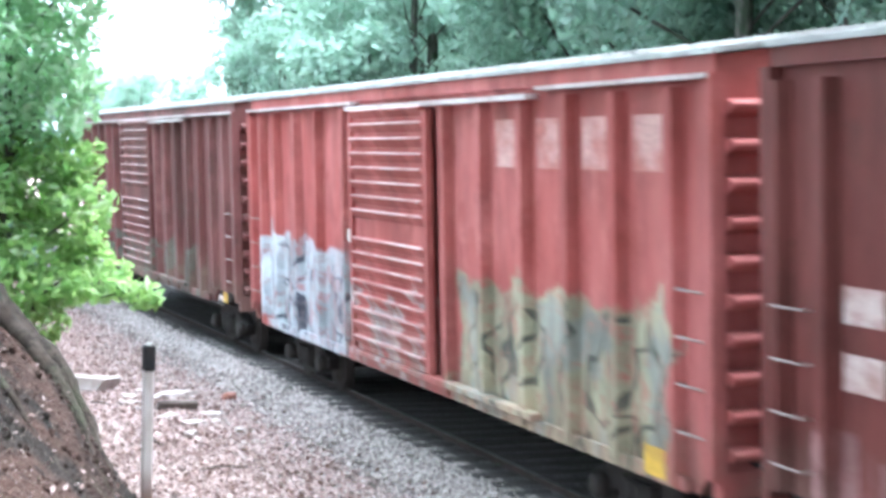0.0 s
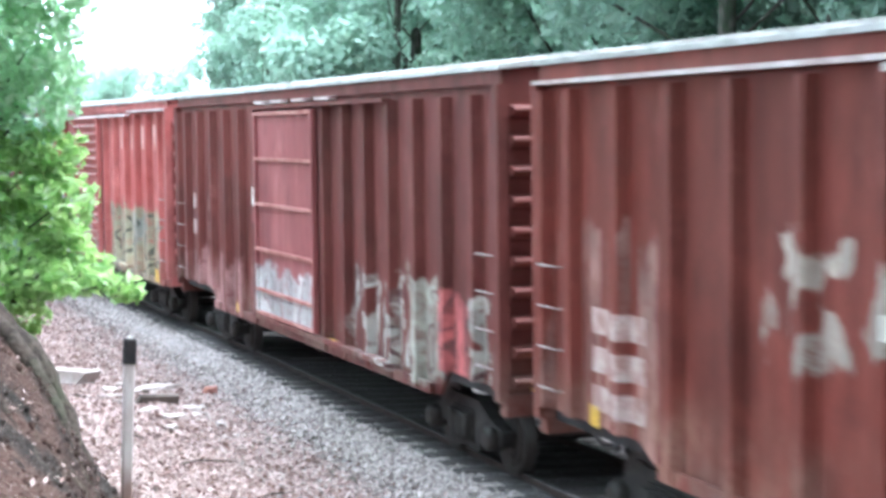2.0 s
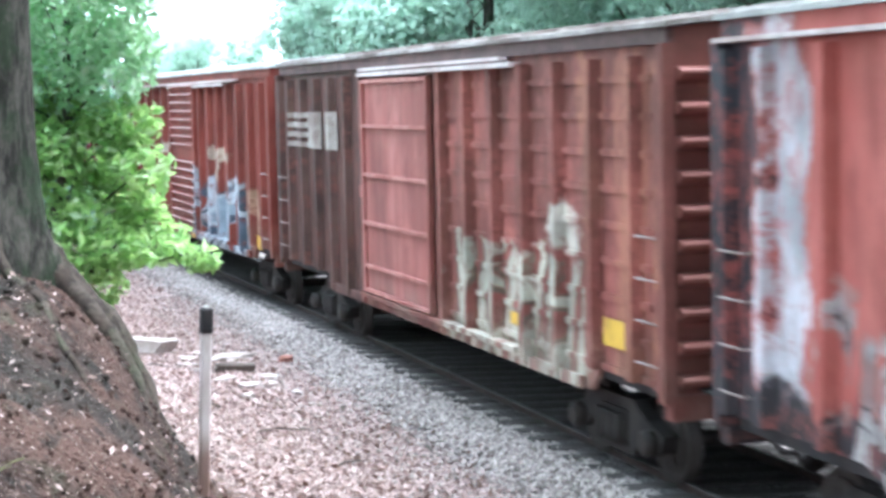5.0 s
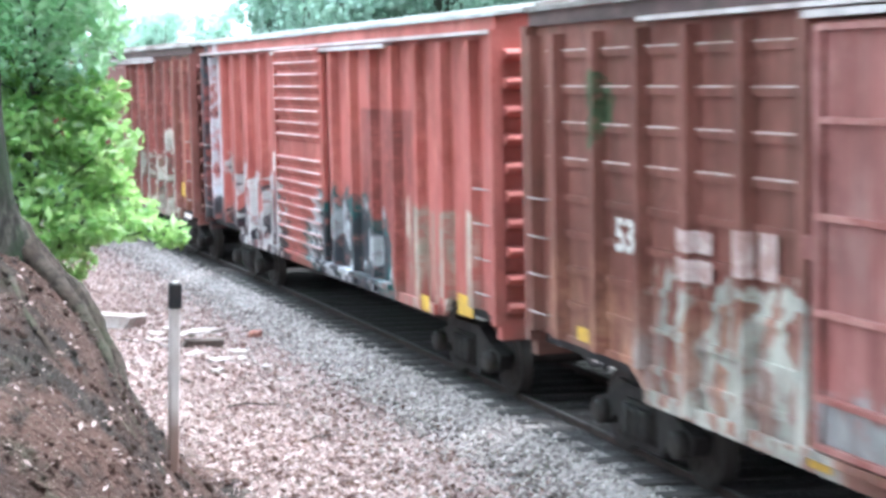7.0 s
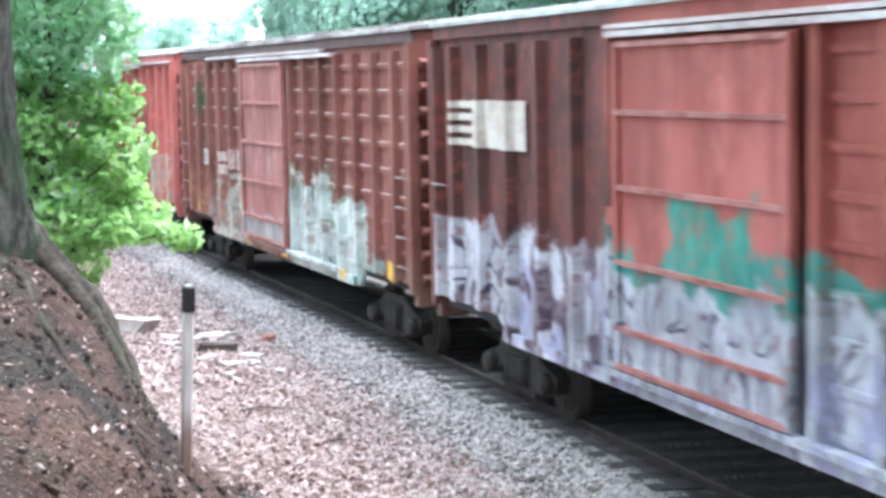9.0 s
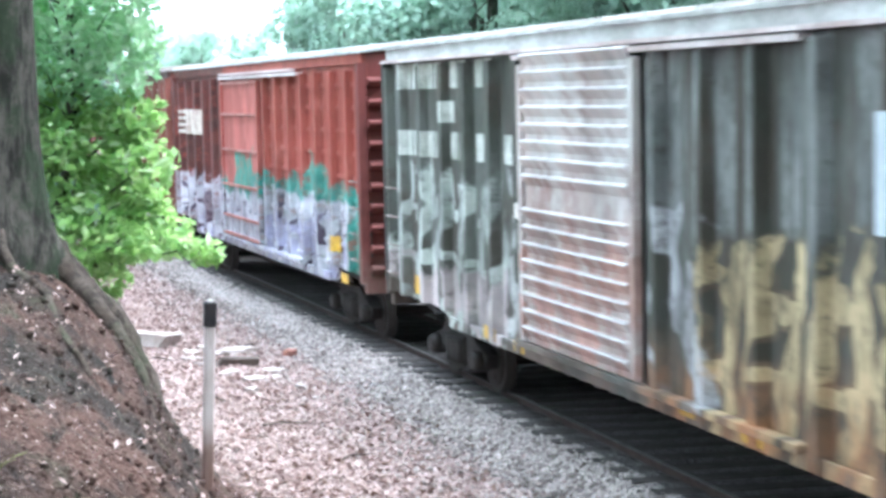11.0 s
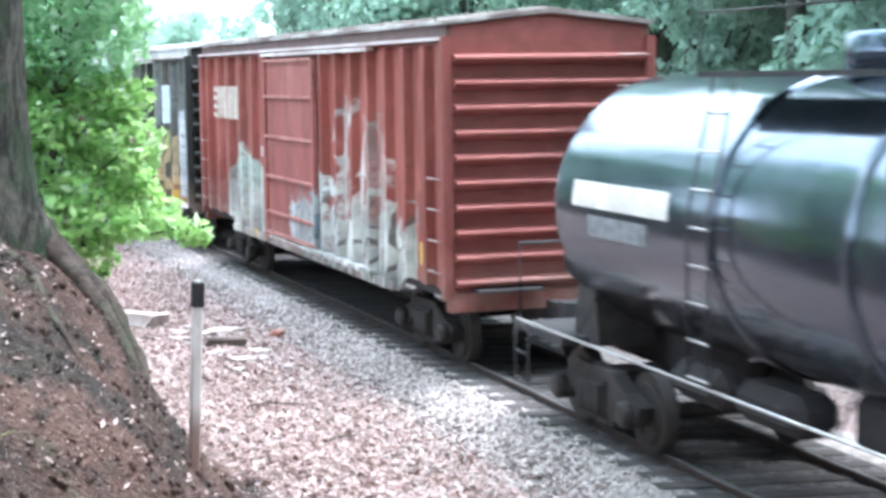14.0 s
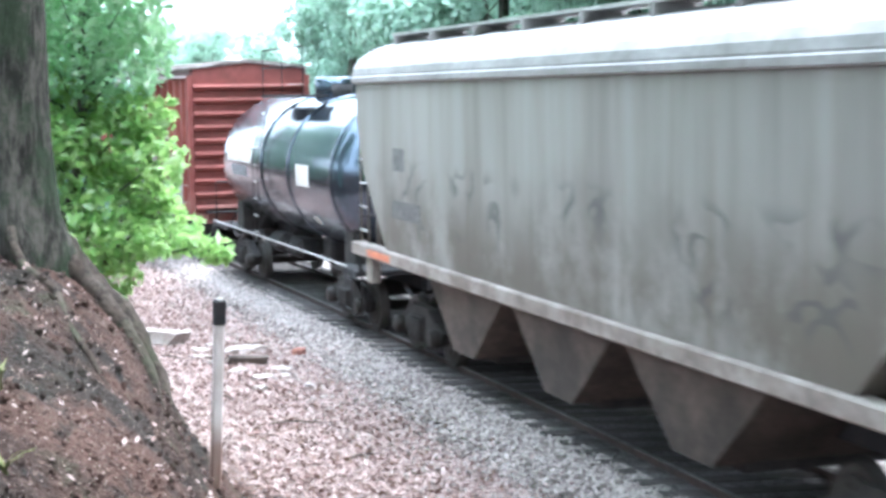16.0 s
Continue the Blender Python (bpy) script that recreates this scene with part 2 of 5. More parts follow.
def spread(lo, hi, near, fine, grow):
    """Grid lines, close together around near and wider outwards."""
    out, v, d = [near], near, fine
    while v < hi:
        v += d
        out.append(min(v, hi))
        d = fine if v < near + 14 else d * grow
    v, d = near, fine
    while v > lo:
        v -= d
        out.insert(0, max(v, lo))
        d = fine if v > near - 14 else d * grow
    return out


def litter_colour(n):
    """Dry leaf litter over brown earth."""
    c = n.mix(n.ramp(n.noise(0.35, 5), 0.4, 0.65), (0.23, 0.16, 0.145), (0.34, 0.255, 0.235))
    c = n.mix(n.ramp(n.noise(1.7, 6, 0.7, off=(2, 0, 0)), 0.45, 0.7), c, (0.17, 0.115, 0.095))
    leaf = n.voronoi((34, 34, 34), out="Color")
    c = n.mix(n.ramp(n.split(leaf)[0], 0.62, 0.78), c, (0.46, 0.37, 0.345))
    return n.mix(n.ramp(n.split(leaf)[1], 0.75, 0.8), c, (0.19, 0.14, 0.125))


def soil_colour(n):
    """Bare red-brown bank soil with crumbs, old leaves, a little moss and painted dark hollows."""
    c = n.mix(n.ramp(n.noise(0.8, 5), 0.4, 0.65), (0.056, 0.037, 0.031), (0.102, 0.061, 0.050))
    c = n.mix(n.ramp(n.noise((5.5, 5.5, 2.0), 6, 0.7, off=(2, 0, 0)), 0.5, 0.7), c, (0.034, 0.029, 0.027))
    c = n.mix(n.ramp(n.noise(11, 6, 0.75, off=(0, 4, 0)), 0.55, 0.68), c, (0.155, 0.108, 0.094))
    c = n.mix(n.ramp(n.noise(1.6, 5, 0.7, off=(7, 4, 0)), 0.54, 0.68, 0, 0.65), c, (0.070, 0.070, 0.047))
    # large dark patches stand in for the shaded hollows of the bank
    c = n.mix(n.ramp(n.noise((1.1, 1.1, 1.6), 4, 0.6, off=(5, 1, 8)), 0.50, 0.62, 0, 0.7), c, (0.030, 0.029, 0.026))
    return n.mix(n.ramp(n.noise(38, 3, 0.6, off=(1, 4, 0)), 0.63, 0.70), c, (0.42, 0.33, 0.30))


n = Nodes("leaf_litter_and_bare_soil", 0.95, spec=0.1)
bare = n.t.nodes.new("ShaderNodeAttribute")
bare.attribute_name = "bare_soil"
edge = n.math("ADD", bare.outputs["Fac"], n.math("MULTIPLY_ADD", n.noise(2.2, 6, 0.7, off=(4, 4, 0)), 0.9, -0.45))
n.bump(n.math("ADD", n.voronoi((24, 24, 24)), n.math("ADD", n.noise(7, 6, 0.7), n.noise(30, 3))), 0.8, 0.07)
GROUND = n.color(n.mix(n.ramp(edge, 0.35, 0.65), litter_colour(n), soil_colour(n)))
n = Nodes("bare_bank_soil", 0.95, spec=0.1)
n.bump(n.noise(28, 3), 1.0, 0.05)
SOIL = n.color(soil_colour(n))

bm = bmesh.new()
SS = spread(-250, 320, 4, 0.30, 1.22)
QS = spread(-420, 420, 5.5, 0.22, 1.25)
grid = [[bm.verts.new(beside(s, q, bank_height(s, q))) for q in QS] for s in SS]
for i in range(len(SS) - 1):
    for j in range(len(QS) - 1):
        bm.faces.new((grid[i][j], grid[i + 1][j], grid[i + 1][j + 1], grid[i][j + 1])).smooth = True
me = mesh_of(bm, "ground", GROUND)
soil_at = me.attributes.new("bare_soil", "FLOAT", "POINT")
soil_at.data.foreach_set("value", [max(0.0, min(1.0, (q - 4.35 - 2.0 * max(0, min(1, (s - 2) / 10))) / 0.9)) for s in SS for q in QS])
ground = tagged(new("ground", me), "brown leaf-strewn forest floor rising to a steep dirt bank", "ground", kind="structure")

# ballast: a raised bed of crushed stone
n = Nodes("crushed_stone", 0.9, spec=0.2)
v = n.voronoi((14, 14, 14), out="Color")
c = n.mix(n.split(v)[0], (0.17, 0.148, 0.138), (0.42, 0.36, 0.34))
c = n.mix(n.ramp(n.noise(0.9, 4), 0.45, 0.7), c, (0.30, 0.265, 0.255))
n.bump(n.voronoi((14, 14, 14)), 1.0, 0.05)
STONE = n.color(c)
# oil between the rails, with the train's shade put into the dark colour
n = Nodes("oily_shaded_crushed_stone", 0.85, spec=0.2)
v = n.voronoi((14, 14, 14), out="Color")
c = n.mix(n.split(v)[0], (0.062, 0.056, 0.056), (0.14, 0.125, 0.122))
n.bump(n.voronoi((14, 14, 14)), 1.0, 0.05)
OILY_SHADED = n.color(n.mix(n.ramp(n.noise(1.5, 4), 0.5, 0.75), c, (0.075, 0.067, 0.065)))
bm = bmesh.new()
prof = ((2.15, -0.46), (1.9, -0.33), (1.65, -0.20), (1.36, -0.105), (1.05, -0.095), (0.5, -0.09), (-0.5, -0.09), (-1.38, -0.10), (-1.75, -0.10), (-2.9, -0.4))
rows = []
for k in range(-250, 321, 2):
    step = [beside(k, q + 0.10 * noise.noise(Vector((k * 0.4, q, 2))) * (abs(q) > 1.4), z + 0.025 * noise.noise(Vector((k * 0.7, q * 2, 0)))) for q, z in prof]
    rows.append([bm.verts.new(p) for p in step])
for a, b in zip(rows, rows[1:]):
    for k in range(len(prof) - 1):
        f = bm.faces.new((a[k], b[k], b[k + 1], a[k + 1]))
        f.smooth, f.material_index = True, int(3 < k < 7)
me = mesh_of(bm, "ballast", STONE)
me.materials.append(OILY_SHADED)
ballast = tagged(new("ballast", me), "grey crushed stone ballast bed under the track", "ballast", kind="structure")

# loose stones on the bed, where they are seen well
def scatter(name, label, category, material, places, make, seed):
    """Many small alike pieces joined into one object."""
    r = random.Random(seed)
    shapes = []
    for k in range(5):
        bm = make(r)
        bm.verts.index_update()
        shapes.append((np.array([v.co[:] for v in bm.verts]), [[v.index for v in f.verts] for f in bm.faces]))
        bm.free()
    verts, faces, base = [], [], 0
    for p, size, tip in places:
        co, fs = shapes[r.randrange(5)]
        m = np.array((Euler((r.uniform(-tip, tip), r.uniform(-tip, tip), r.uniform(0, 6.28))).to_matrix()))
        verts.append(co @ m.T * size + np.array(p))
        faces += [[i + base for i in f] for f in fs]
        base += len(co)
    me = bpy.data.meshes.new(name)
    me.from_pydata(np.concatenate(verts).tolist(), [], faces)
    me.materials.append(material)
    return tagged(new(name, me), label, category, kind="stuff")


def stone_shape(r):
    bm = bmesh.new()
    bmesh.ops.create_icosphere(bm, subdivisions=1, radius=1)
    for v in bm.verts:
        v.co *= r.uniform(0.6, 1.2)
    return bm


n = Nodes("loose_stone", 0.9, spec=0.2)
c = n.mix(n.island(), (0.14, 0.12, 0.112), (0.52, 0.445, 0.42))
STONES = n.color(n.mix(n.ramp(n.noise(20, 3), 0.4, 0.7, 0.0, 0.4), c, (0.2, 0.16, 0.14)))
r = random.Random(5)
places, oily = [], []
for k in range(21000):
    s = -6 + 46 * r.random() ** 1.3
    q = 1.02 + 0.88 * r.random() + 0.5 * r.random() ** 3 if r.random() < 0.9 else r.uniform(2.0, 3.4)
    z = -0.12 if q < 1.38 else -0.12 - 0.37 * (q - 1.38)
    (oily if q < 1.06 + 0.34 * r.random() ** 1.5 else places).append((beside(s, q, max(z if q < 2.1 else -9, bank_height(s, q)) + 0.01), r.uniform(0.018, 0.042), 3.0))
# oily stones, their colour darkened further for shade beside the train
n = Nodes("oily_shaded_loose_stone", 0.85, spec=0.2)
SHADED_OILY_STONES = n.color(n.mix(n.island(), (0.055, 0.05, 0.048), (0.19, 0.17, 0.162)))
scatter("oily_stones", "dark oily crushed stones beside the rail with train shade in their colour", "stones", SHADED_OILY_STONES, oily, stone_shape, 9)
scatter("ballast_stones", "loose grey crushed stones along the track", "stones", STONES, places, stone_shape, 1)


def leaf_shape(r):
    """A dry curled leaf."""
    bm = bmesh.new()
    a, w = 1.0, r.uniform(0.35, 0.55)
    up = r.uniform(0.1, 0.5)
    p = [(-a, 0, 0.1), (-0.2, w, up), (a, 0, 0.25), (-0.1, -w, up * 0.6), (0, 0, -0.02)]
    v = [bm.verts.new(q) for q in p]
    for i in range(4):
        bm.faces.new((v[i], v[(i + 1) % 4], v[4]))
    return bm


n = Nodes("dry_leaf", 0.85, spec=0.2)
i = n.island()
c = n.mix(i, (0.29, 0.20, 0.18), (0.51, 0.405, 0.39))
DRY = n.color(n.mix(n.ramp(n.math("FRACT", n.math("MULTIPLY", i, 7.3)), 0.75, 0.8), c, (0.19, 0.125, 0.105)))
places = []
for k in range(56000):
    s = -8 + 46 * r.random() ** 1.2
    q = 1.6 + 3.4 * r.random() if r.random() < 0.72 else r.uniform(4.8, 9.5)
    if q < 3.3 and r.random() > max(0.16, (q - 1.65) / 1.5 + 0.35 * noise.noise(Vector((s * 0.6, q * 1.5, 7)))):
        continue
    if q > 4.9 and r.random() < 0.45:
        continue
    places.append((beside(s, q, max(bank_height(s, q), -0.12 - 0.37 * (q - 1.38)) + 0.02), r.uniform(0.024, 0.058) if q < 5.4 else r.uniform(0.012, 0.042), 0.8))
for k in range(3000):
    s, q = r.uniform(-14, 40), -r.uniform(2.4, 9)
    places.append((beside(s, q, bank_height(s, q) + 0.015), r.uniform(0.04, 0.09), 0.5))
scatter("fallen_leaves", "dry pinkish brown fallen leaves on the ground", "leaves", DRY, places, leaf_shape, 2)

# clods and crumbs of dirt on the steep bank
places = []
for k in range(5000):
    s, q = r.uniform(-7, 9), 5.2 + 4.3 * r.random()
    places.append((beside(s, q, bank_height(s, q) - 0.004), 0.010 + 0.038 * r.random() ** 2.5, 3.0))
scatter("dirt_clods", "dark brown clods of dirt on the bank", "dirt", SOIL, places, stone_shape, 11)

# ---------------------------------------------------------------- track
TIE = simple("weathered_tie_wood", (0.085, 0.072, 0.067), (0.05, 0.043, 0.041), 3.0, 0.9)
RAIL_SIDE = simple("rusty_rail", (0.075, 0.05, 0.043), (0.05, 0.037, 0.034), 5.0, 0.7, 0.4)
RAIL_TOP = simple("dull_rail_head", (0.15, 0.14, 0.135), (0.09, 0.08, 0.075), 5.0, 0.55, 0.6, 0.0)
track = thing("railway_track", "single railway track with dark timber ties and rusty steel rails", "track", kind="structure")
tie_mesh = mesh_of(bm_box(-1.3, 1.3, -0.115, 0.115, -0.28, -0.075, bevel=0.012), "tie", TIE)
plate_mesh = mesh_of(bm_box(-0.17, 0.17, -0.09, 0.09, -0.09, -0.062), "tie_plate", RAIL_SIDE)
k = 0
s = -40.0
tie_at = []
while s < 115:
    tie_at.append(s)
    s += 0.52
rt = random.Random(3)
for s in tie_at:
    h = heading(s)
    m = Matrix.Translation(beside(s, rt.uniform(-0.04, 0.04), rt.uniform(-0.012, 0.006))) @ Matrix.Rotation(h + rt.uniform(-0.015, 0.015), 4, "Z")
    tie = part("tie", tie_mesh, TIE, track)
    tie.matrix_basis = m
for side in (-1, 1):
    for nm, mt, pr in (("rail", RAIL_SIDE, ((-0.07, -0.16), (0.07, -0.16), (0.07, -0.145), (0.012, -0.13), (0.012, -0.045), (0.036, -0.035),
                                           (0.036, -0.004), (-0.036, -0.004), (-0.036, -0.035), (-0.012, -0.045), (-0.012, -0.13), (-0.07, -0.145))),
                       ("rail_head", RAIL_TOP, ((-0.034, -0.003), (0.034, -0.003), (0.03, 0.002), (-0.03, 0.002)))):
        bm = bmesh.new()
        rings = []
        for k in range(-250, 321, 2):
            rings.append([bm.verts.new(beside(k, side * 0.753 + dy, dz)) for dy, dz in pr])
        for a, b in zip(rings, rings[1:]):
            for j in range(len(pr)):
                bm.faces.new((a[j], b[j], b[(j + 1) % len(pr)], a[(j + 1) % len(pr)]))
        part(nm, bm, mt, track, "worn dull rail head" if nm == "rail_head" else "")

# ---------------------------------------------------------------- freight cars
BLACK = simple("black_underframe_steel", (0.034, 0.033, 0.035), (0.05, 0.043, 0.042), 4.0, 0.85)
TRUCK = simple("dusty_truck_steel", (0.040, 0.034, 0.031), (0.024, 0.021, 0.020), 5.0, 0.8)
WHEEL = simple("worn_wheel_steel", (0.045, 0.038, 0.034), (0.03, 0.025, 0.022), 6.0, 0.6, 0.3)
BRIGHT = simple("worn_bright_steel", (0.55, 0.53, 0.52), (0.38, 0.35, 0.33), 5.0, 0.35, 0.7, 0.0)
WORN = simple("worn_rung_steel", (0.42, 0.36, 0.34), (0.22, 0.13, 0.115), 3.0, 0.5, 0.4, 0.0)
# LIP: pale colour that paints the sky's highlight on the louver edges
LIP = simple("louver_edge_highlight", (0.62, 0.47, 0.44), (0.30, 0.11, 0.095), 1.4, 0.4, 0.1, 0.0)
PALE = simple("galvanised_roof_steel", (0.62, 0.62, 0.61), (0.42, 0.40, 0.39), 1.5, 0.5, 0.35)
ROOFPINK = simple("pale_galvanised_eave", (0.66, 0.58, 0.57), (0.5, 0.38, 0.36), 1.2, 0.5, 0.2)
GRIMY = simple("grimy_brown_roof", (0.16, 0.12, 0.11), (0.42, 0.38, 0.36), 0.9, 0.6, 0.2)
CHORD = simple("dark_brown_roof_chord", (0.085, 0.055, 0.052), (0.13, 0.075, 0.07), 2.0, 0.7)
STENCIL = simple("chalky_white_lettering", (0.60, 0.61, 0.57), (0.36, 0.37, 0.33), 4.0, 0.75)
MARK = simple("faded_cream_emblem_paint", (0.60, 0.54, 0.47), (0.46, 0.36, 0.31), 3.0, 0.75)
# OFFWHITE: stencil white, also the painted highlights on car G's stiffeners
OFFWHITE = simple("worn_white_stencil_and_highlight", (0.58, 0.46, 0.43), (0.40, 0.24, 0.21), 5.0, 0.75)
WHITE = simple("faded_white_paint", (0.72, 0.68, 0.63), (0.55, 0.50, 0.46), 4.0, 0.75)
YELLOW = simple("yellow_reflective_sheet", (0.74, 0.47, 0.07), (0.55, 0.33, 0.07), 4.0, 0.5)
HL = 7.72              # half the length of a box car's body
EAVE, SILL = 4.34, 0.87
EMPTY = {}             # wheelsets to be turned, by car


def wheelset(bm):
    for y in (-0.79, 0.79):
        s = 1 if y > 0 else -1
        tube(bm, [(0, y - 0.065 * s, 0.42), (0, y - 0.06 * s, 0.42), (0, y + 0.065 * s, 0.42)], [0.455, 0.42, 0.42], 20)
        tube(bm, [(0, y + 0.065 * s, 0.42), (0, y + 0.09 * s, 0.42)], [0.33, 0.31], 16)
        for k in range(4):      # uneven web, so that the turning shows
            a = k * math.tau / 4
            box(bm, math.cos(a) * 0.22 - 0.04, math.cos(a) * 0.22 + 0.04, y + 0.09 * s - 0.01, y + 0.09 * s + 0.012,
                0.42 + math.sin(a) * 0.22 - 0.04, 0.42 + math.sin(a) * 0.22 + 0.04)
    tube(bm, [(0, -0.95, 0.42), (0, 0.95, 0.42)], 0.085, 10)


SHARED = {}


def shared(key, material, build):
    if key not in SHARED:
        bm = bmesh.new()
        build(bm)
        SHARED[key] = mesh_of(bm, key, material)
    return SHARED[key]


def centred_wheelset(bm):
    wheelset(bm)
    for v in bm.verts:
        v.co.z -= 0.42


def side_frame(bm):
    pts = ((-1.05, 0.34), (-1.12, 0.52), (-0.75, 0.62), (-0.42, 0.78), (0.42, 0.78), (0.75, 0.62), (1.12, 0.52), (1.05, 0.34),
           (0.72, 0.34), (0.62, 0.46), (0.42, 0.20), (-0.42, 0.20), (-0.62, 0.46), (-0.72, 0.34))
    prism(bm, pts, "y", 0, 0.16)
    box(bm, -0.30, 0.30, 0.15, 0.19, 0.28, 0.66)


def springs(bm):
    for x in (-0.19, 0.0, 0.19):
        tube(bm, [(x, 0.2, 0.3), (x, 0.2, 0.38), (x, 0.2, 0.46), (x, 0.2, 0.54), (x, 0.2, 0.62)], [0.085, 0.07, 0.085, 0.07, 0.085], 10)


def bearing(bm):
    tube(bm, [(0, 0.02, 0), (0, 0.2, 0), (0, 0.24, 0)], [0.14, 0.14, 0.09], 12)


def add_truck(car, x, code):
    truck = part("truck", shared("truck_bolster", TRUCK, lambda b: box(b, -0.22, 0.22, -1.0, 1.0, 0.52, 0.74)), TRUCK, car)
    truck.location = (x, 0, 0)
    for s in (1, -1):
        fr = part("side_frame", shared("side_frame", TRUCK, side_frame), TRUCK, truck)
        fr.matrix_basis = Matrix.Translation((0, 0.9 * s, 0)) if s > 0 else Matrix.Translation((0, -0.9, 0)) @ Matrix.Rotation(math.pi, 4, "Z")
        sp = part("spring", shared("springs", TRUCK, springs), TRUCK, truck)
        sp.matrix_basis = fr.matrix_basis.copy()
        for dx in (-0.88, 0.88):
            be = part("bearing_cap", shared("bearing_cap", WHEEL, bearing), WHEEL, truck)
            be.matrix_basis = Matrix.Translation((dx, 0.95 * s, 0.42)) if s > 0 else Matrix.Translation((dx, -0.95, 0.42)) @ Matrix.Rotation(math.pi, 4, "Z")
    for dx in (-0.88, 0.88):
        w = part("wheelset", shared("wheelset", WHEEL, centred_wheelset), WHEEL, truck)
        w.location = (dx, 0, 0.42)
        EMPTY.setdefault(code, []).append((w, dx))


def add_coupler(car, x, s):
    bm = bmesh.new()
    box(bm, x, x + s * 0.62, -0.09, 0.09, 0.76, 0.96)
    prism(bm, ((x + s * 0.55, -0.16), (x + s * 0.62, 0.17), (x + s * 0.86, 0.19), (x + s * 0.93, 0.05), (x + s * 0.80, 0.0), (x + s * 0.84, -0.14)), "z", 0.70, 1.02)
    tube(bm, [(x, 0.5, 0.8), (x + s * 0.35, 0.42, 0.55), (x + s * 0.7, 0.3, 0.62), (x + s * 0.85, 0.22, 0.75)], 0.035, 6)
    part("coupler", bm, BLACK, car)


def one_rung(bm):
    tube(bm, [(-0.22, -0.09, 0), (-0.22, 0, 0), (0.22, 0, 0), (0.22, -0.09, 0)], 0.0115, 5)


SIDES = {}


def flat_mark(code, name, x, z, w, h, material):
    """A flat mark on a car's near side that follows the wall and the posts."""
    car, posts, door, low_z, face = SIDES[code]
    runs, a, b = [], x - w / 2, x + w / 2
    if z < low_z + 0.2:
        runs.append((a, b, 1.446))
    elif door[1] < x < door[0]:
        runs.append((a, b, 1.492))
    else:
        at = a
        for p in posts:
            if p + 0.11 < a or p - 0.11 > b:
                continue
            runs += [(at, min(b, p - 0.112), face), (max(a, p - 0.075), min(b, p + 0.075), 1.476)]
            at = max(a, p + 0.112)
            for d in (-1, 1):       # the post's sloping flanks
                if a < p + d * 0.09 < b:
                    bm = bmesh.new()
                    prism(bm, ((p + d * 0.114, face), (p + d * 0.077, 1.476), (p + d * 0.077, 1.481), (p + d * 0.120, face + 0.005)), "z", z - h / 2, z + h / 2)
                    part(name, bm, material, car)
        runs.append((at, b, face))
    for p, q, y in runs:
        if q - p > 0.02:
            part(name, bm_box(p, q, y, y + 0.005, z - h / 2, z + h / 2), material, car)


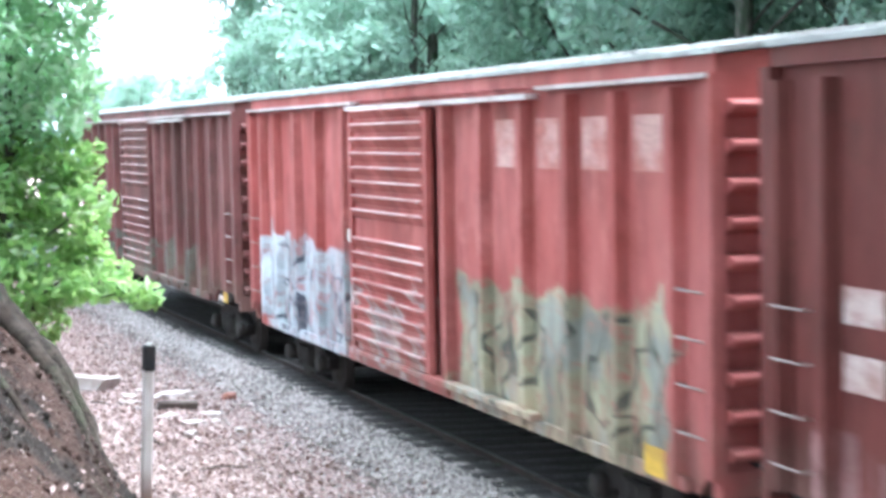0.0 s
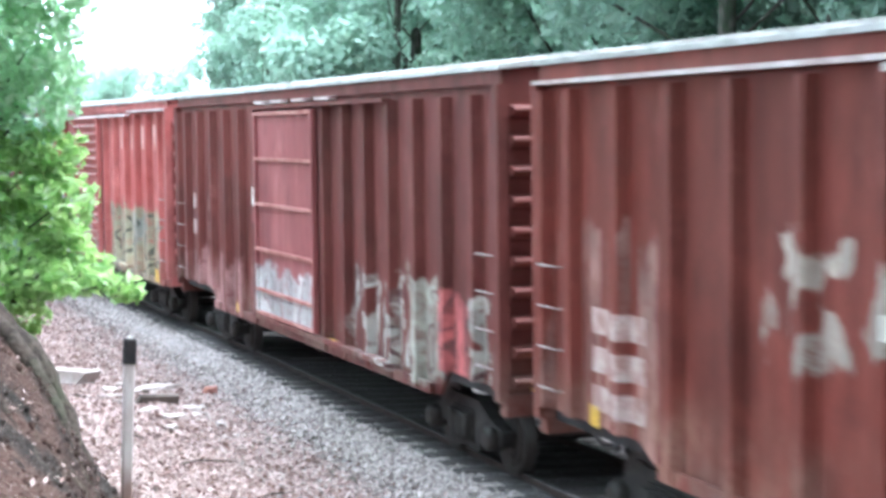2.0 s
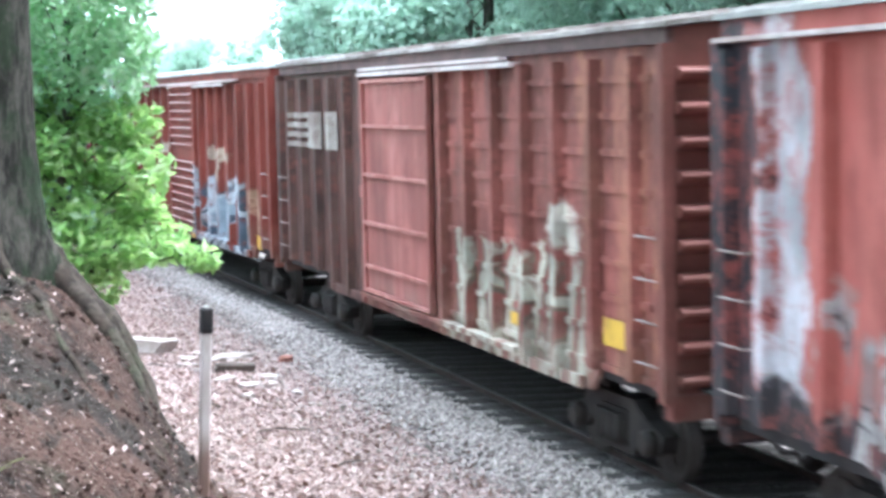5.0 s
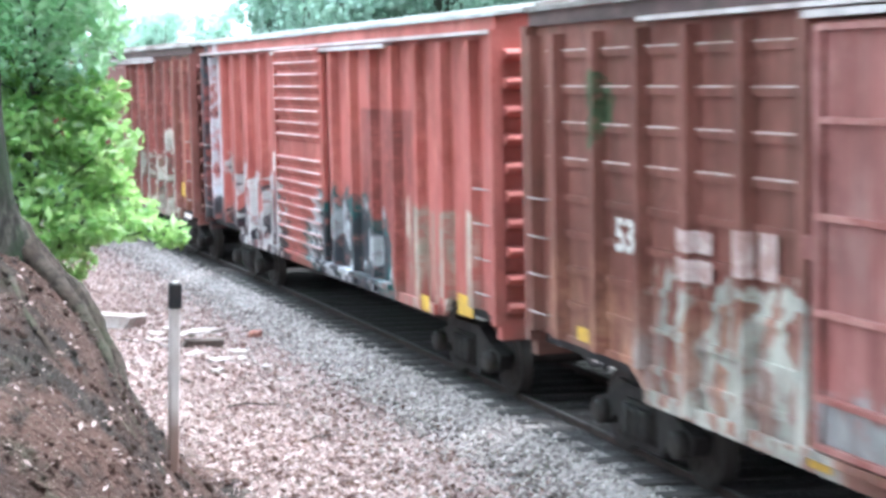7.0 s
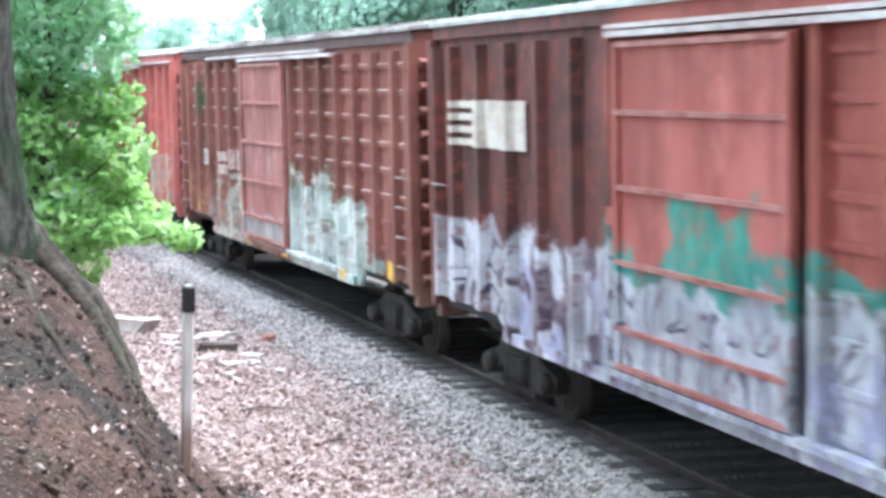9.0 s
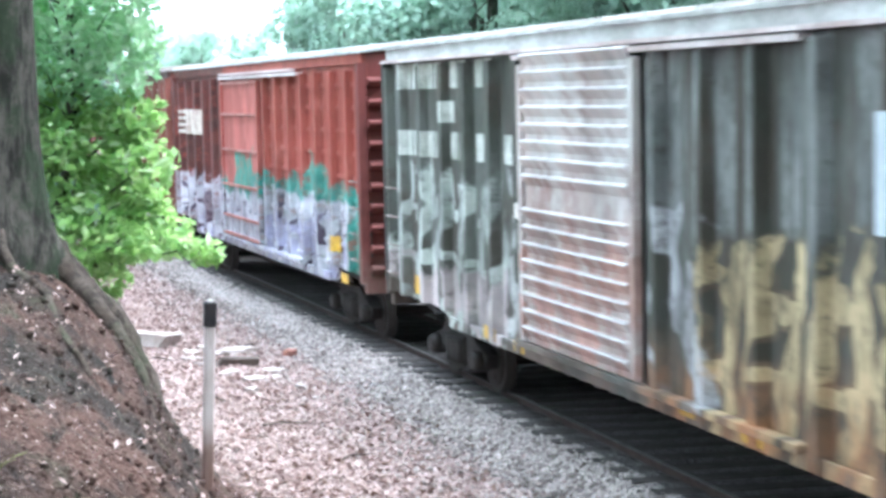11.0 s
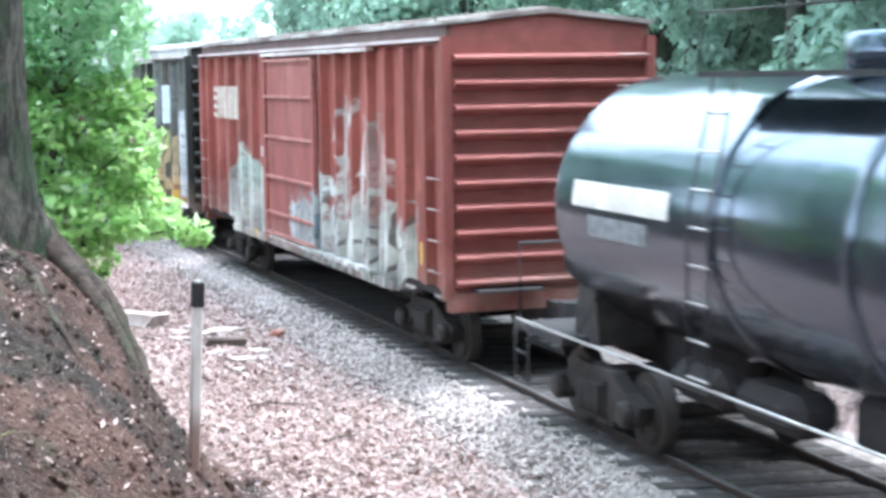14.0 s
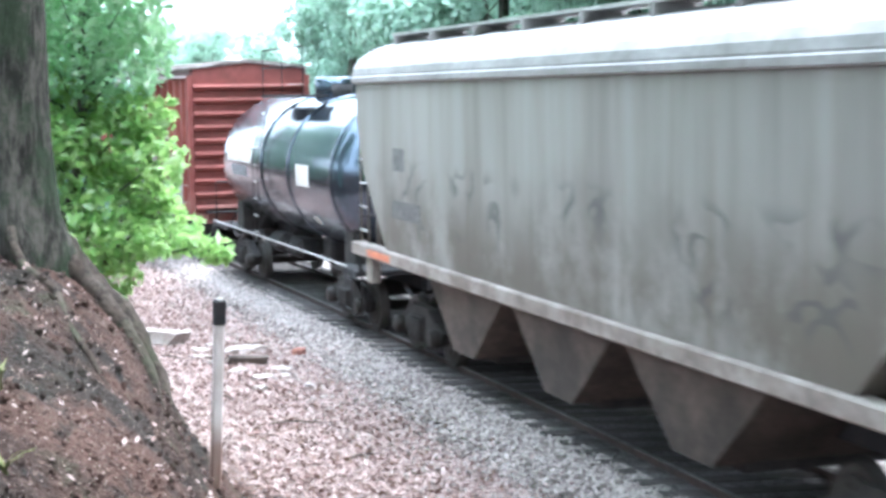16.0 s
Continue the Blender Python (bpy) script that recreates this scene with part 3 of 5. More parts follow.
def add_boxcar(code, s0, label, paint, door_paint, posts, door=(1.95, -1.1), louvers=True, notch=(5.0, -5.7), grid=(), roof=PALE,
               edge=ROOFPINK, end_paint=None, low_z=SILL, high_z=1.12, plates=(), bright_grid=False, edge_runs=((-HL, HL),), track_paint=None, chord=None, lip=None):
    car = thing("boxcar", label, "boxcar", "freight train")
    # end_paint, where given, puts the shade between cars into the ends' colour
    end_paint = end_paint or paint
    # walls of the two sides, with the sill cut away over the trucks
    for s in (1, -1):
        bm = bmesh.new()
        prism(bm, ((HL, high_z), (HL, EAVE), (-HL, EAVE), (-HL, high_z), (notch[1] - 0.25, high_z), (notch[1], low_z), (notch[0], low_z), (notch[0] + 0.5, high_z)),
              "y", 1.295 * s, 1.355 * s)
        part("side_wall", bm, paint, car)
        bm = bmesh.new()
        box(bm, notch[1] + 0.05, notch[0] - 0.05, 1.40 * s, 1.445 * s, low_z + 0.01, low_z + 0.14)
        part("side_sill", bm, paint, car)
        for x in posts:
            lo = low_z + 0.03 if notch[1] < x < notch[0] else high_z + 0.02
            bm = bmesh.new()
            prism(bm, ((x - 0.11, 1.353 * s), (x - 0.075, 1.475 * s), (x + 0.075, 1.475 * s), (x + 0.11, 1.353 * s)), "z", lo, EAVE - 0.1)
            part("side_post", bm, paint, car)
        for xa, xb, zs in grid:     # flat horizontal stiffeners between the posts
            for z in zs:
                part("stiffener", bm_box(xb, xa, 1.351 * s, 1.385 * s, z - 0.035, z + 0.035), paint, car)
                # pale lips paint the highlights on the stiffeners' upper flanges
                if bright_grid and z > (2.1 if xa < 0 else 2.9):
                    part("stiffener_lip", bm_box(xb, xa, 1.352 * s, 1.390 * s, z + 0.035, z + 0.052), OFFWHITE, car, "pale highlight painted along the stiffener top")
        # the sliding door with its ribs, on rails
        d0, d1 = door
        dr = part("door", bm_box(d1, d0, 1.44 * s, 1.49 * s, low_z + 0.22, EAVE - 0.16, bevel=0.01), door_paint, car)
        if louvers:
            zs = [low_z + 0.36 + k * 0.187 for k in range(17)]
            for k, z in enumerate(zs):
                if k in (8,):
                    continue
                bm = bmesh.new()
                prism(bm, ((1.488 * s, z + 0.060), (1.545 * s, z + 0.044), (1.556 * s, z + 0.034), (1.556 * s, z + 0.022), (1.520 * s, z - 0.03), (1.488 * s, z - 0.07)), "x", d1 + 0.13, d0 - 0.13)
                part("louver", bm, door_paint, dr)
                # thin strip whose pale colour is the highlight along the lip
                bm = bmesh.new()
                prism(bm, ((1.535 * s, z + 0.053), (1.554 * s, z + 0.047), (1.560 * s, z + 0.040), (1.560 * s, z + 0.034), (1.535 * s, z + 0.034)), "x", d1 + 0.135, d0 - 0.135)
                part("louver_edge", bm, lip or LIP, dr, "pale sky highlight painted along the louver edge" if k == 0 else "")
        else:
            for z in (low_z + 0.62, low_z + 1.25, low_z + 1.95, low_z + 2.65, low_z + 0.26, EAVE - 0.2):
                part("door_rib", bm_box(d1 + 0.04, d0 - 0.04, 1.488 * s, 1.535 * s, z - 0.024, z + 0.024), RIB_SHEEN, dr)
        for x in (d0 - 0.06, d1 + 0.06):
            part("door_stile", bm_box(x - 0.06, x + 0.06, 1.485 * s, 1.53 * s, low_z + 0.24, EAVE - 0.18), door_paint, dr)
        part("door_latch", bm_box(d0 + 0.02, d0 + 0.2, 1.40 * s, 1.50 * s, 2.45, 2.62), WHITE if louvers else door_paint, car)
        for z0, z1 in ((low_z + 0.145, low_z + 0.215), (EAVE - 0.125, EAVE - 0.07)):
            part("door_track", bm_box(d1 - 3.0, d0 + 0.15, 1.40 * s, 1.53 * s, z0, z1), (track_paint or edge) if z0 > 2 else paint, car)
        part("top_chord", bm_box(-HL, HL, 1.33 * s, 1.41 * s, EAVE - 0.001, EAVE + 0.15), chord or (CHORD if roof is GRIMY else paint), car)
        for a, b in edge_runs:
            part("roof_edge", bm_box(a, b, 1.372 * s, 1.50 * s, EAVE - 0.045, EAVE - 0.004), edge, car, "pale roof edge")
        # grab irons near both ends
        for x in (HL - 0.32, -HL + 0.32):
            for z in (1.35, 1.75, 2.15, 2.55):
                g = part("grab_iron", shared("grab_iron", WORN, one_rung), WORN, car)
                g.matrix_basis = Matrix.Translation((x, 1.49 * s, z)) @ (Matrix.Identity(4) if s > 0 else Matrix.Rotation(math.pi, 4, "Z"))
    # ends, with corrugations, corner posts and a ladder
    for s in (1, -1):
        x = HL * s
        bm = bmesh.new()
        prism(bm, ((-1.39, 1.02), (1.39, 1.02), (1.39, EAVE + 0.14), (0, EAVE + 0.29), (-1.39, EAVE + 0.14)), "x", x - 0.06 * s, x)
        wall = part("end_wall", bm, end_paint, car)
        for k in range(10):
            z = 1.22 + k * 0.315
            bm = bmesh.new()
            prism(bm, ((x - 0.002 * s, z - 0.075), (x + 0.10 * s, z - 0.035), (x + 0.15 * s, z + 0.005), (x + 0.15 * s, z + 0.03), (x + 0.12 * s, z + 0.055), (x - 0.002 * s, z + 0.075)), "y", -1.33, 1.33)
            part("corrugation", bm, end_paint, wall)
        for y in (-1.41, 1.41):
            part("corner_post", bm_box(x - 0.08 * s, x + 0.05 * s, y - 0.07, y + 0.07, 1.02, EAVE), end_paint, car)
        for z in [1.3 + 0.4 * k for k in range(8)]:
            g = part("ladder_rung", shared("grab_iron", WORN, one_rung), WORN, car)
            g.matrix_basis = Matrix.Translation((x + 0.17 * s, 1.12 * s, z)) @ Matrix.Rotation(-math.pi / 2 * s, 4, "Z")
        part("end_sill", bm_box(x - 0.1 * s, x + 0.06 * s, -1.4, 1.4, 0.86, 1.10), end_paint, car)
        part("brake_step", bm_box(x, x + 0.3 * s, 0.2, 1.1, 1.12, 1.15), YELLOW if s < 0 and code in "CDFI" else BLACK, car)
        add_coupler(car, x, s)
        add_truck(car, 5.75 * s, code)
    # roof of pressed panels, with seams
    bm = bmesh.new()
    prism(bm, ((-1.45, EAVE + 0.15), (-1.45, EAVE + 0.20), (0, EAVE + 0.36), (1.45, EAVE + 0.20), (1.45, EAVE + 0.15), (0, EAVE + 0.30)), "x", -HL - 0.05, HL + 0.05)
    rf = part("roof", bm, roof, car)
    for k in range(15):
        x = -HL + 0.3 + k * (2 * HL - 0.6) / 14
        bm = bmesh.new()
        prism(bm, ((-1.44, EAVE + 0.201), (0, EAVE + 0.361), (1.44, EAVE + 0.201), (1.44, EAVE + 0.235), (0, EAVE + 0.395), (-1.44, EAVE + 0.235)), "x", x - 0.04, x + 0.04)
        part("roof_seam", bm, roof, rf)
    # underframe
    part("underframe", bm_box(-HL + 0.1, HL - 0.1, -1.3, 1.3, 1.0, 1.12), BLACK, car)
    part("centre_sill", bm_box(-HL, HL, -0.2, 0.2, 0.72, 1.0), BLACK, car)
    part("brake_tank", bm_box(0.6, 1.7, 0.5, 0.9, 0.6, 0.95, bevel=0.1), BLACK, car)
    SIDES[code] = (car, sorted(posts), door, low_z, 1.386 if grid else 1.356)
    for x, z, w, h, mt in plates:   # reflectors, numbers and other flat marks
        flat_mark(code, "marking", x, z, w, h, mt)
    CARS.append((code, car, s0, 5.75))
    return car


CARS = []
def posts_of(door, n1=6, n2=7):
    a = [door[0] + 0.25 + k * (HL - 0.75 - door[0] - 0.25) / (n1 - 1) for k in range(n1)]
    b = [door[1] - 0.25 - k * (HL - 0.75 + door[1] - 0.25) / (n2 - 1) for k in range(n2)]
    return a + b + [HL - 0.1, -HL + 0.1]


RED, RED2 = (0.42, 0.085, 0.075), (0.52, 0.17, 0.155)
# lighter red gives the door ribs a painted sheen, as on glossy upper faces
RIB_SHEEN = simple("red_rib_sheen", (0.42, 0.20, 0.175), (0.27, 0.09, 0.075), 3.0, 0.55)
FADED = simple("faded_pink_lettering", (0.60, 0.36, 0.33), (0.45, 0.16, 0.14), 2.5)
BROWN, BROWN2 = (0.18, 0.055, 0.05), (0.29, 0.12, 0.11)
GREYP, TAN = (0.42, 0.43, 0.42), (0.50, 0.44, 0.30)
PAINTS = {
    "A": car_paint("faded_brown_car_paint", BROWN, BROWN2, (0.1, 0.06, 0.05), (
        (-5, 6, 0.8, 1.8, (0.17, 0.17, 0.14), "letters", 0.9, 2), (-6, 2, 0.8, 1.5, (0.22, 0.17, 0.13), "wash", 1, 4))),
    "B": car_paint("bright_red_car_paint", RED, RED2, (0.3, 0.06, 0.05), (
        (2.2, 7.3, 0.75, 2.3, (0.50, 0.53, 0.57), "solid", 1, 1), (5.6, 7.2, 0.9, 2.4, (0.66, 0.70, 0.74), "letters", 0.5, 6),
        (2.2, 7.3, 0.9, 2.2, (0.10, 0.10, 0.13), "lines", 1.2, 3), (-1.0, 2.0, 0.8, 2.0, (0.64, 0.55, 0.54), "blobs", 0.5, 5),
        (-0.9, 2.4, 0.75, 1.3, (0.55, 0.42, 0.36), "wash", 0.7, 5),
        (-7.0, -1.7, 0.75, 2.3, (0.46, 0.43, 0.30), "solid", 1, 2), (-7.0, -1.7, 0.8, 2.2, (0.34, 0.34, 0.30), "blobs", 0.8, 12),
        (-7.0, -1.7, 0.8, 2.2, (0.11, 0.11, 0.09), "lines", 1.1, 8), (-7.4, -1.4, 0.7, 1.1, (0.42, 0.27, 0.18), "wash", 0.9, 8))),
    "C": car_paint("maroon_car_paint", (0.135, 0.026, 0.021), (0.205, 0.056, 0.046), (0.10, 0.035, 0.028), (
        (-4.7, -2.6, 1.0, 2.05, (0.56, 0.52, 0.48), "letters", 0.6, 6), (-5.8, -4.8, 1.05, 2.1, (0.52, 0.50, 0.43), "solid", 1, 6),
        (-6.75, -5.85, 0.75, 1.95, (0.55, 0.15, 0.15), "solid", 1, 1), (-7.5, -6.7, 0.85, 1.9, (0.54, 0.50, 0.45), "letters", 0.5, 1),
        (-7.5, -2.6, 0.9, 2.0, (0.12, 0.05, 0.05), "lines", 0.8, 9), (2.2, 7.2, 0.8, 1.7, (0.44, 0.23, 0.22), "drips", 0.8, 4))),
    "D": car_paint("rust_red_car_paint", (0.185, 0.031, 0.020), (0.265, 0.066, 0.047), (0.125, 0.035, 0.027), (
        (-5.5, -0.9, 0.75, 2.15, (0.10, 0.14, 0.19), "blobs", 0.9, 6), (-5.5, -0.7, 0.75, 2.35, (0.55, 0.60, 0.66), "letters", 0.9, 2), (-5.5, -0.7, 0.75, 2.2, (0.06, 0.08, 0.11), "lines", 0.72, 2),
        (-4.6, -2.4, 1.1, 2.0, (0.28, 0.34, 0.40), "blobs", 0.5, 8), (-4.3, -1.5, 2.3, 3.0, (0.50, 0.40, 0.32), "blobs", 0.6, 3),
        (1.7, 3.5, 2.1, 3.0, (0.58, 0.48, 0.41), "blobs", 0.5, 7), (5.2, 7.6, 0.9, 2.9, (0.44, 0.24, 0.205), "drips", 0.6, 5),
        (-6.8, -5.3, 1.4, 2.2, (0.46, 0.29, 0.20), "blobs", 0.4, 1), (1.5, 7.5, 0.8, 1.4, (0.42, 0.23, 0.17), "wash", 0.8, 3))),
    "E": car_paint("dark_brown_car_paint", (0.145, 0.040, 0.030), (0.27, 0.10, 0.08), (0.11, 0.05, 0.035), (
        (2.3, 9.0, 0.3, 5.2, (0.095, 0.052, 0.044), "solid", 1, 1), (-7.6, -1.2, 1.0, 4.4, (0.40, 0.13, 0.11), "wash", 1.2, 3), (-7.6, -5.6, 1.0, 4.3, (0.36, 0.15, 0.10), "drips", 0.9, 6),
        (-5.7, -1.5, 0.8, 2.2, (0.56, 0.54, 0.45), "letters", 0.62, 4), (-5.7, -1.5, 0.8, 2.1, (0.20, 0.16, 0.12), "lines", 0.62, 4),
        (-7.0, -1.3, 0.7, 1.15, (0.48, 0.38, 0.30), "wash", 0.8, 4), (-5.5, -4.8, 2.3, 2.75, (0.66, 0.60, 0.52), "solid", 1, 1))),
    "F": car_paint("tomato_red_car_paint", (0.44, 0.098, 0.080), (0.52, 0.17, 0.14), (0.3, 0.07, 0.05), (
        (-5.0, -2.45, 1.3, 3.4, (0.20, 0.062, 0.054), "panel", 1, 1),
        (7.0, 8.2, 0.7, 4.6, (0.045, 0.045, 0.055), "solid", 1, 1), (6.4, 6.95, 1.3, 4.5, (0.64, 0.62, 0.66), "solid", 1, 1),
        (1.2, 8, 0.7, 1.5, (0.055, 0.05, 0.055), "solid", 1, 1), (1.5, 5.7, 0.7, 2.0, (0.05, 0.045, 0.05), "blobs", 0.9, 11), (1.5, 5.9, 0.85, 2.25, (0.60, 0.56, 0.55), "letters", 0.72, 3),
        (1.5, 5.9, 0.85, 2.1, (0.05, 0.04, 0.05), "lines", 0.62, 3), (5.0, 6.3, 1.4, 2.4, (0.45, 0.28, 0.26), "blobs", 0.4, 6),
        (-4.1, 0.2, 0.2, 2.2, (0.03, 0.13, 0.13), "round", 1, 1), (-3.6, -0.3, 0.4, 1.85, (0.045, 0.05, 0.06), "solid", 1, 1), (-3.9, 0.0, 0.8, 2.0, (0.60, 0.60, 0.62), "blobs", 0.42, 9),
        (-7.2, -4.4, 0.8, 2.2, (0.56, 0.47, 0.38), "drips", 0.8, 3))),
    "G": car_paint("rusty_brown_car_paint", (0.195, 0.058, 0.042), (0.31, 0.12, 0.09), (0.14, 0.06, 0.04), (
        (-4.6, -1.4, 0.95, 2.35, (0.56, 0.58, 0.53), "letters", 0.8, 2), (-5.4, -1.4, 0.6, 2.05, (0.55, 0.58, 0.54), "solid", 1, 2), (-5.0, -1.4, 1.7, 2.4, (0.25, 0.27, 0.19), "lines", 0.8, 2),
        (1.2, 7.2, 0.75, 1.8, (0.54, 0.27, 0.17), "wash", 0.9, 5), (1.5, 5.2, 0.7, 1.6, (0.54, 0.44, 0.40), "wash", 0.7, 9), (1.5, 4.8, 0.8, 2.1, (0.50, 0.48, 0.42), "letters", 0.6, 6),
        (-6.2, -4.8, 0.7, 1.3, (0.42, 0.52, 0.48), "solid", 1, 1), (5.7, 6.3, 3.1, 3.9, (0.08, 0.11, 0.05), "round", 1, 1))),
    "H": car_paint("orange_red_car_paint", (0.31, 0.058, 0.040), (0.38, 0.11, 0.08), (0.26, 0.06, 0.04), (
        (2.3, 9, 0.6, 5.4, (0.14, 0.048, 0.042), "solid", 1, 1), (2.3, 8, 1.0, 4.6, (0.10, 0.045, 0.04), "wash", 0.6, 1), (-7.8, 2.5, 0.7, 2.4, (0.08, 0.32, 0.27), "solid", 1, 1),
        (-0.1, 1.1, 2.2, 2.95, (0.09, 0.35, 0.28), "solid", 1, 1), (-5.8, -4.5, 2.2, 2.75, (0.10, 0.33, 0.27), "solid", 1, 1),
        (-7.0, 8.2, 0.6, 2.15, (0.62, 0.60, 0.66), "solid", 1, 1), (-6.6, 7, 0.9, 2.0, (0.09, 0.06, 0.10), "lines", 0.8, 5),
        (-6.6, 5, 0.9, 1.9, (0.42, 0.40, 0.55), "blobs", 0.5, 5), (2.6, 5.0, 0.9, 2.2, (0.10, 0.06, 0.08), "blobs", 0.5, 15))),
    "I": car_paint("dark_green_grey_car_paint", (0.055, 0.058, 0.045), (0.15, 0.158, 0.143), (0.09, 0.06, 0.045), (
        (-7.6, -1.0, 2.6, 4.5, (0.24, 0.25, 0.24), "drips", 0.9, 2), (2.9, 7.5, 0.85, 2.8, (0.58, 0.62, 0.58), "letters", 0.6, 2),
        (2.9, 7.5, 0.8, 1.7, (0.60, 0.52, 0.52), "blobs", 0.6, 3), (-6.3, -2.1, 0.8, 2.55, (0.55, 0.44, 0.26), "letters", 0.7, 5),
        (-6.3, -2.1, 0.8, 2.3, (0.16, 0.12, 0.08), "lines", 0.7, 5), (-7.5, -1.2, 0.65, 1.35, (0.50, 0.24, 0.11), "wash", 0.8, 2),
        (-7.6, -6.3, 1.2, 3.0, (0.58, 0.60, 0.62), "solid", 1, 4), (-2.3, -1.1, 1.2, 2.8, (0.5, 0.5, 0.52), "blobs", 0.6, 2),
        (2.1, 2.9, 1.0, 3.0, (0.55, 0.56, 0.55), "blobs", 0.6, 12)), fade=0.9),
    "J": car_paint("red_brown_car_paint", (0.25, 0.052, 0.038), (0.34, 0.11, 0.09), (0.2, 0.06, 0.045), (
        (2.2, 5.2, 0.3, 2.6, (0.50, 0.57, 0.51), "round", 1, 1), (2.6, 5.0, 0.9, 1.8, (0.60, 0.58, 0.55), "letters", 0.6, 4),
        (2.4, 7.4, 0.7, 1.5, (0.55, 0.46, 0.43), "wash", 0.9, 3), (-1.4, 4.6, 0.5, 1.12, (0.52, 0.47, 0.44), "solid", 1, 3), (-2.6, -0.4, 0.9, 2.35, (0.58, 0.62, 0.59), "letters", 0.7, 7),
        (-4.0, -2.75, 1.3, 3.5, (0.55, 0.50, 0.47), "letters", 0.7, 4), (-5.4, -4.5, 2.1, 3.3, (0.48, 0.40, 0.37), "blobs", 0.6, 6),
        (-5.4, -4.0, 1.6, 3.1, (0.42, 0.28, 0.25), "drips", 0.5, 6), (-6.2, -0.6, 0.5, 1.75, (0.50, 0.51, 0.48), "solid", 1, 4), (-6.3, -2.6, 0.8, 2.15, (0.58, 0.58, 0.53), "letters", 0.75, 3),
        (-6.3, -0.5, 0.8, 2.0, (0.14, 0.12, 0.11), "lines", 0.75, 3), (-7.0, -6.2, 0.7, 1.1, (0.62, 0.12, 0.11), "solid", 1, 1))),
}
SALMON = car_paint("salmon_door_paint", (0.31, 0.095, 0.08), (0.40, 0.16, 0.14), (0.17, 0.06, 0.05))
DOORG = car_paint("faded_red_door_paint", (0.34, 0.10, 0.085), (0.43, 0.19, 0.17), (0.17, 0.06, 0.05), (
    (-1.2, 1.6, 0.95, 1.5, (0.46, 0.44, 0.43), "solid", 1, 1), (-0.9, 1.9, 2.3, 2.75, (0.5, 0.3, 0.27), "wash", 0.6, 4)))
DOORC = car_paint("maroon_door_paint", (0.28, 0.07, 0.07), (0.34, 0.11, 0.11), (0.2, 0.05, 0.05), (
    (-1.3, 2.0, 0.8, 1.85, (0.62, 0.60, 0.59), "solid", 1, 1), (-1.3, 2.0, 0.8, 1.9, (0.3, 0.22, 0.22), "lines", 0.9, 4)))
DOORI = car_paint("rust_streaked_white_door_paint", (0.68, 0.67, 0.65), (0.52, 0.40, 0.36), (0.30, 0.13, 0.095), (
    (-1.3, 2.3, 0.5, 2.5, (0.40, 0.19, 0.145), "wash", 0.8, 3), (-1.3, 2.3, 0.6, 2.3, (0.52, 0.33, 0.28), "blobs", 0.5, 8), (-1.3, 2.3, 2.55, 2.9, (0.2, 0.1, 0.08), "wash", 0.8, 3)), fade=0.8)
HGRID = [1.15 + 0.36 * k for k in range(9)]
Y = YELLOW


def bars(x0, z0, rows, cols, w, h, gx, gz, mt=OFFWHITE):
    """Writing that cannot be read, as plain bars."""
    return [(x0 - i * gx, z0 - j * gz, w, h, mt) for i in range(cols) for j in range(rows)]


add_boxcar("A", 23.97, "faded brown steel boxcar with a louvered door, grimy", PAINTS["A"], PAINTS["A"], posts_of((2.13, -0.98)), (2.13, -0.98),
           plates=[(-6.9, 1.05, 0.3, 0.18, Y)])
add_boxcar("B", 7.37, "bright red boxcar with grey and tan graffiti and a louvered door", PAINTS["B"], PAINTS["B"],
           [2.45, 3.8, 4.95, 6.14, 7.0, -1.5, -2.64, -3.78, -4.88, -5.93, -7.01, HL - 0.1, -HL + 0.1], (1.92, -1.14), notch=(7.1, -7.3), low_z=0.82,
           plates=[(-6.75, 1.0, 0.5, 0.26, Y)] + bars(-3.2, 3.77, 1, 4, 0.55, 0.5, 1.08, 1, FADED), edge_runs=((1.9, HL), (-HL, -4.3)))
add_boxcar("C", -8.98, "dark maroon boxcar with a plain ribbed door and white painted patch", PAINTS["C"], DOORC, posts_of((1.84, -1.31)), (1.84, -1.31),
           louvers=False, plates=bars(6.55, 2.62, 2, 2, 0.52, 0.27, 1.2, 0.48) + [(2.0, 2.85, 0.25, 0.3, WHITE), (3.2, 0.97, 0.35, 0.14, Y), (0.5, 0.97, 0.3, 0.12, Y), (-1.9, 0.97, 0.3, 0.12, Y)],
           low_z=0.80, edge_runs=((1.3, 1.84), (0.3, 0.85), (-0.85, -0.25), (-2.0, -1.35)), track_paint=PAINTS["C"])
add_boxcar("D", -25.44, "rust red boxcar with blue white graffiti and a louvered door", PAINTS["D"], PAINTS["D"], posts_of((1.65, -1.17)), (1.65, -1.17),
           notch=(5.2, -5.9), plates=bars(6.4, 2.1, 3, 2, 0.45, 0.24, 0.62, 0.36) + [(-6.35, 1.2, 0.42, 0.26, Y), (6.6, 1.2, 0.2, 0.2, Y), (-0.4, 0.95, 0.25, 0.15, Y)], edge_runs=((-5.0, HL),))
add_boxcar("E", -41.61, "dark brown boxcar with a salmon door and pale graffiti", PAINTS["E"], SALMON, posts_of((2.12, -1.02)), (2.12, -1.02), louvers=False,
           notch=(4.3, -5.8), grid=((-1.3, -7.3, HGRID),), plates=[(-6.45, 1.52, 0.5, 0.28, Y), (-3.7, 1.35, 0.22, 0.14, Y)], roof=GRIMY, edge_runs=((-3.6, 2.3),), low_z=0.85, high_z=1.1)
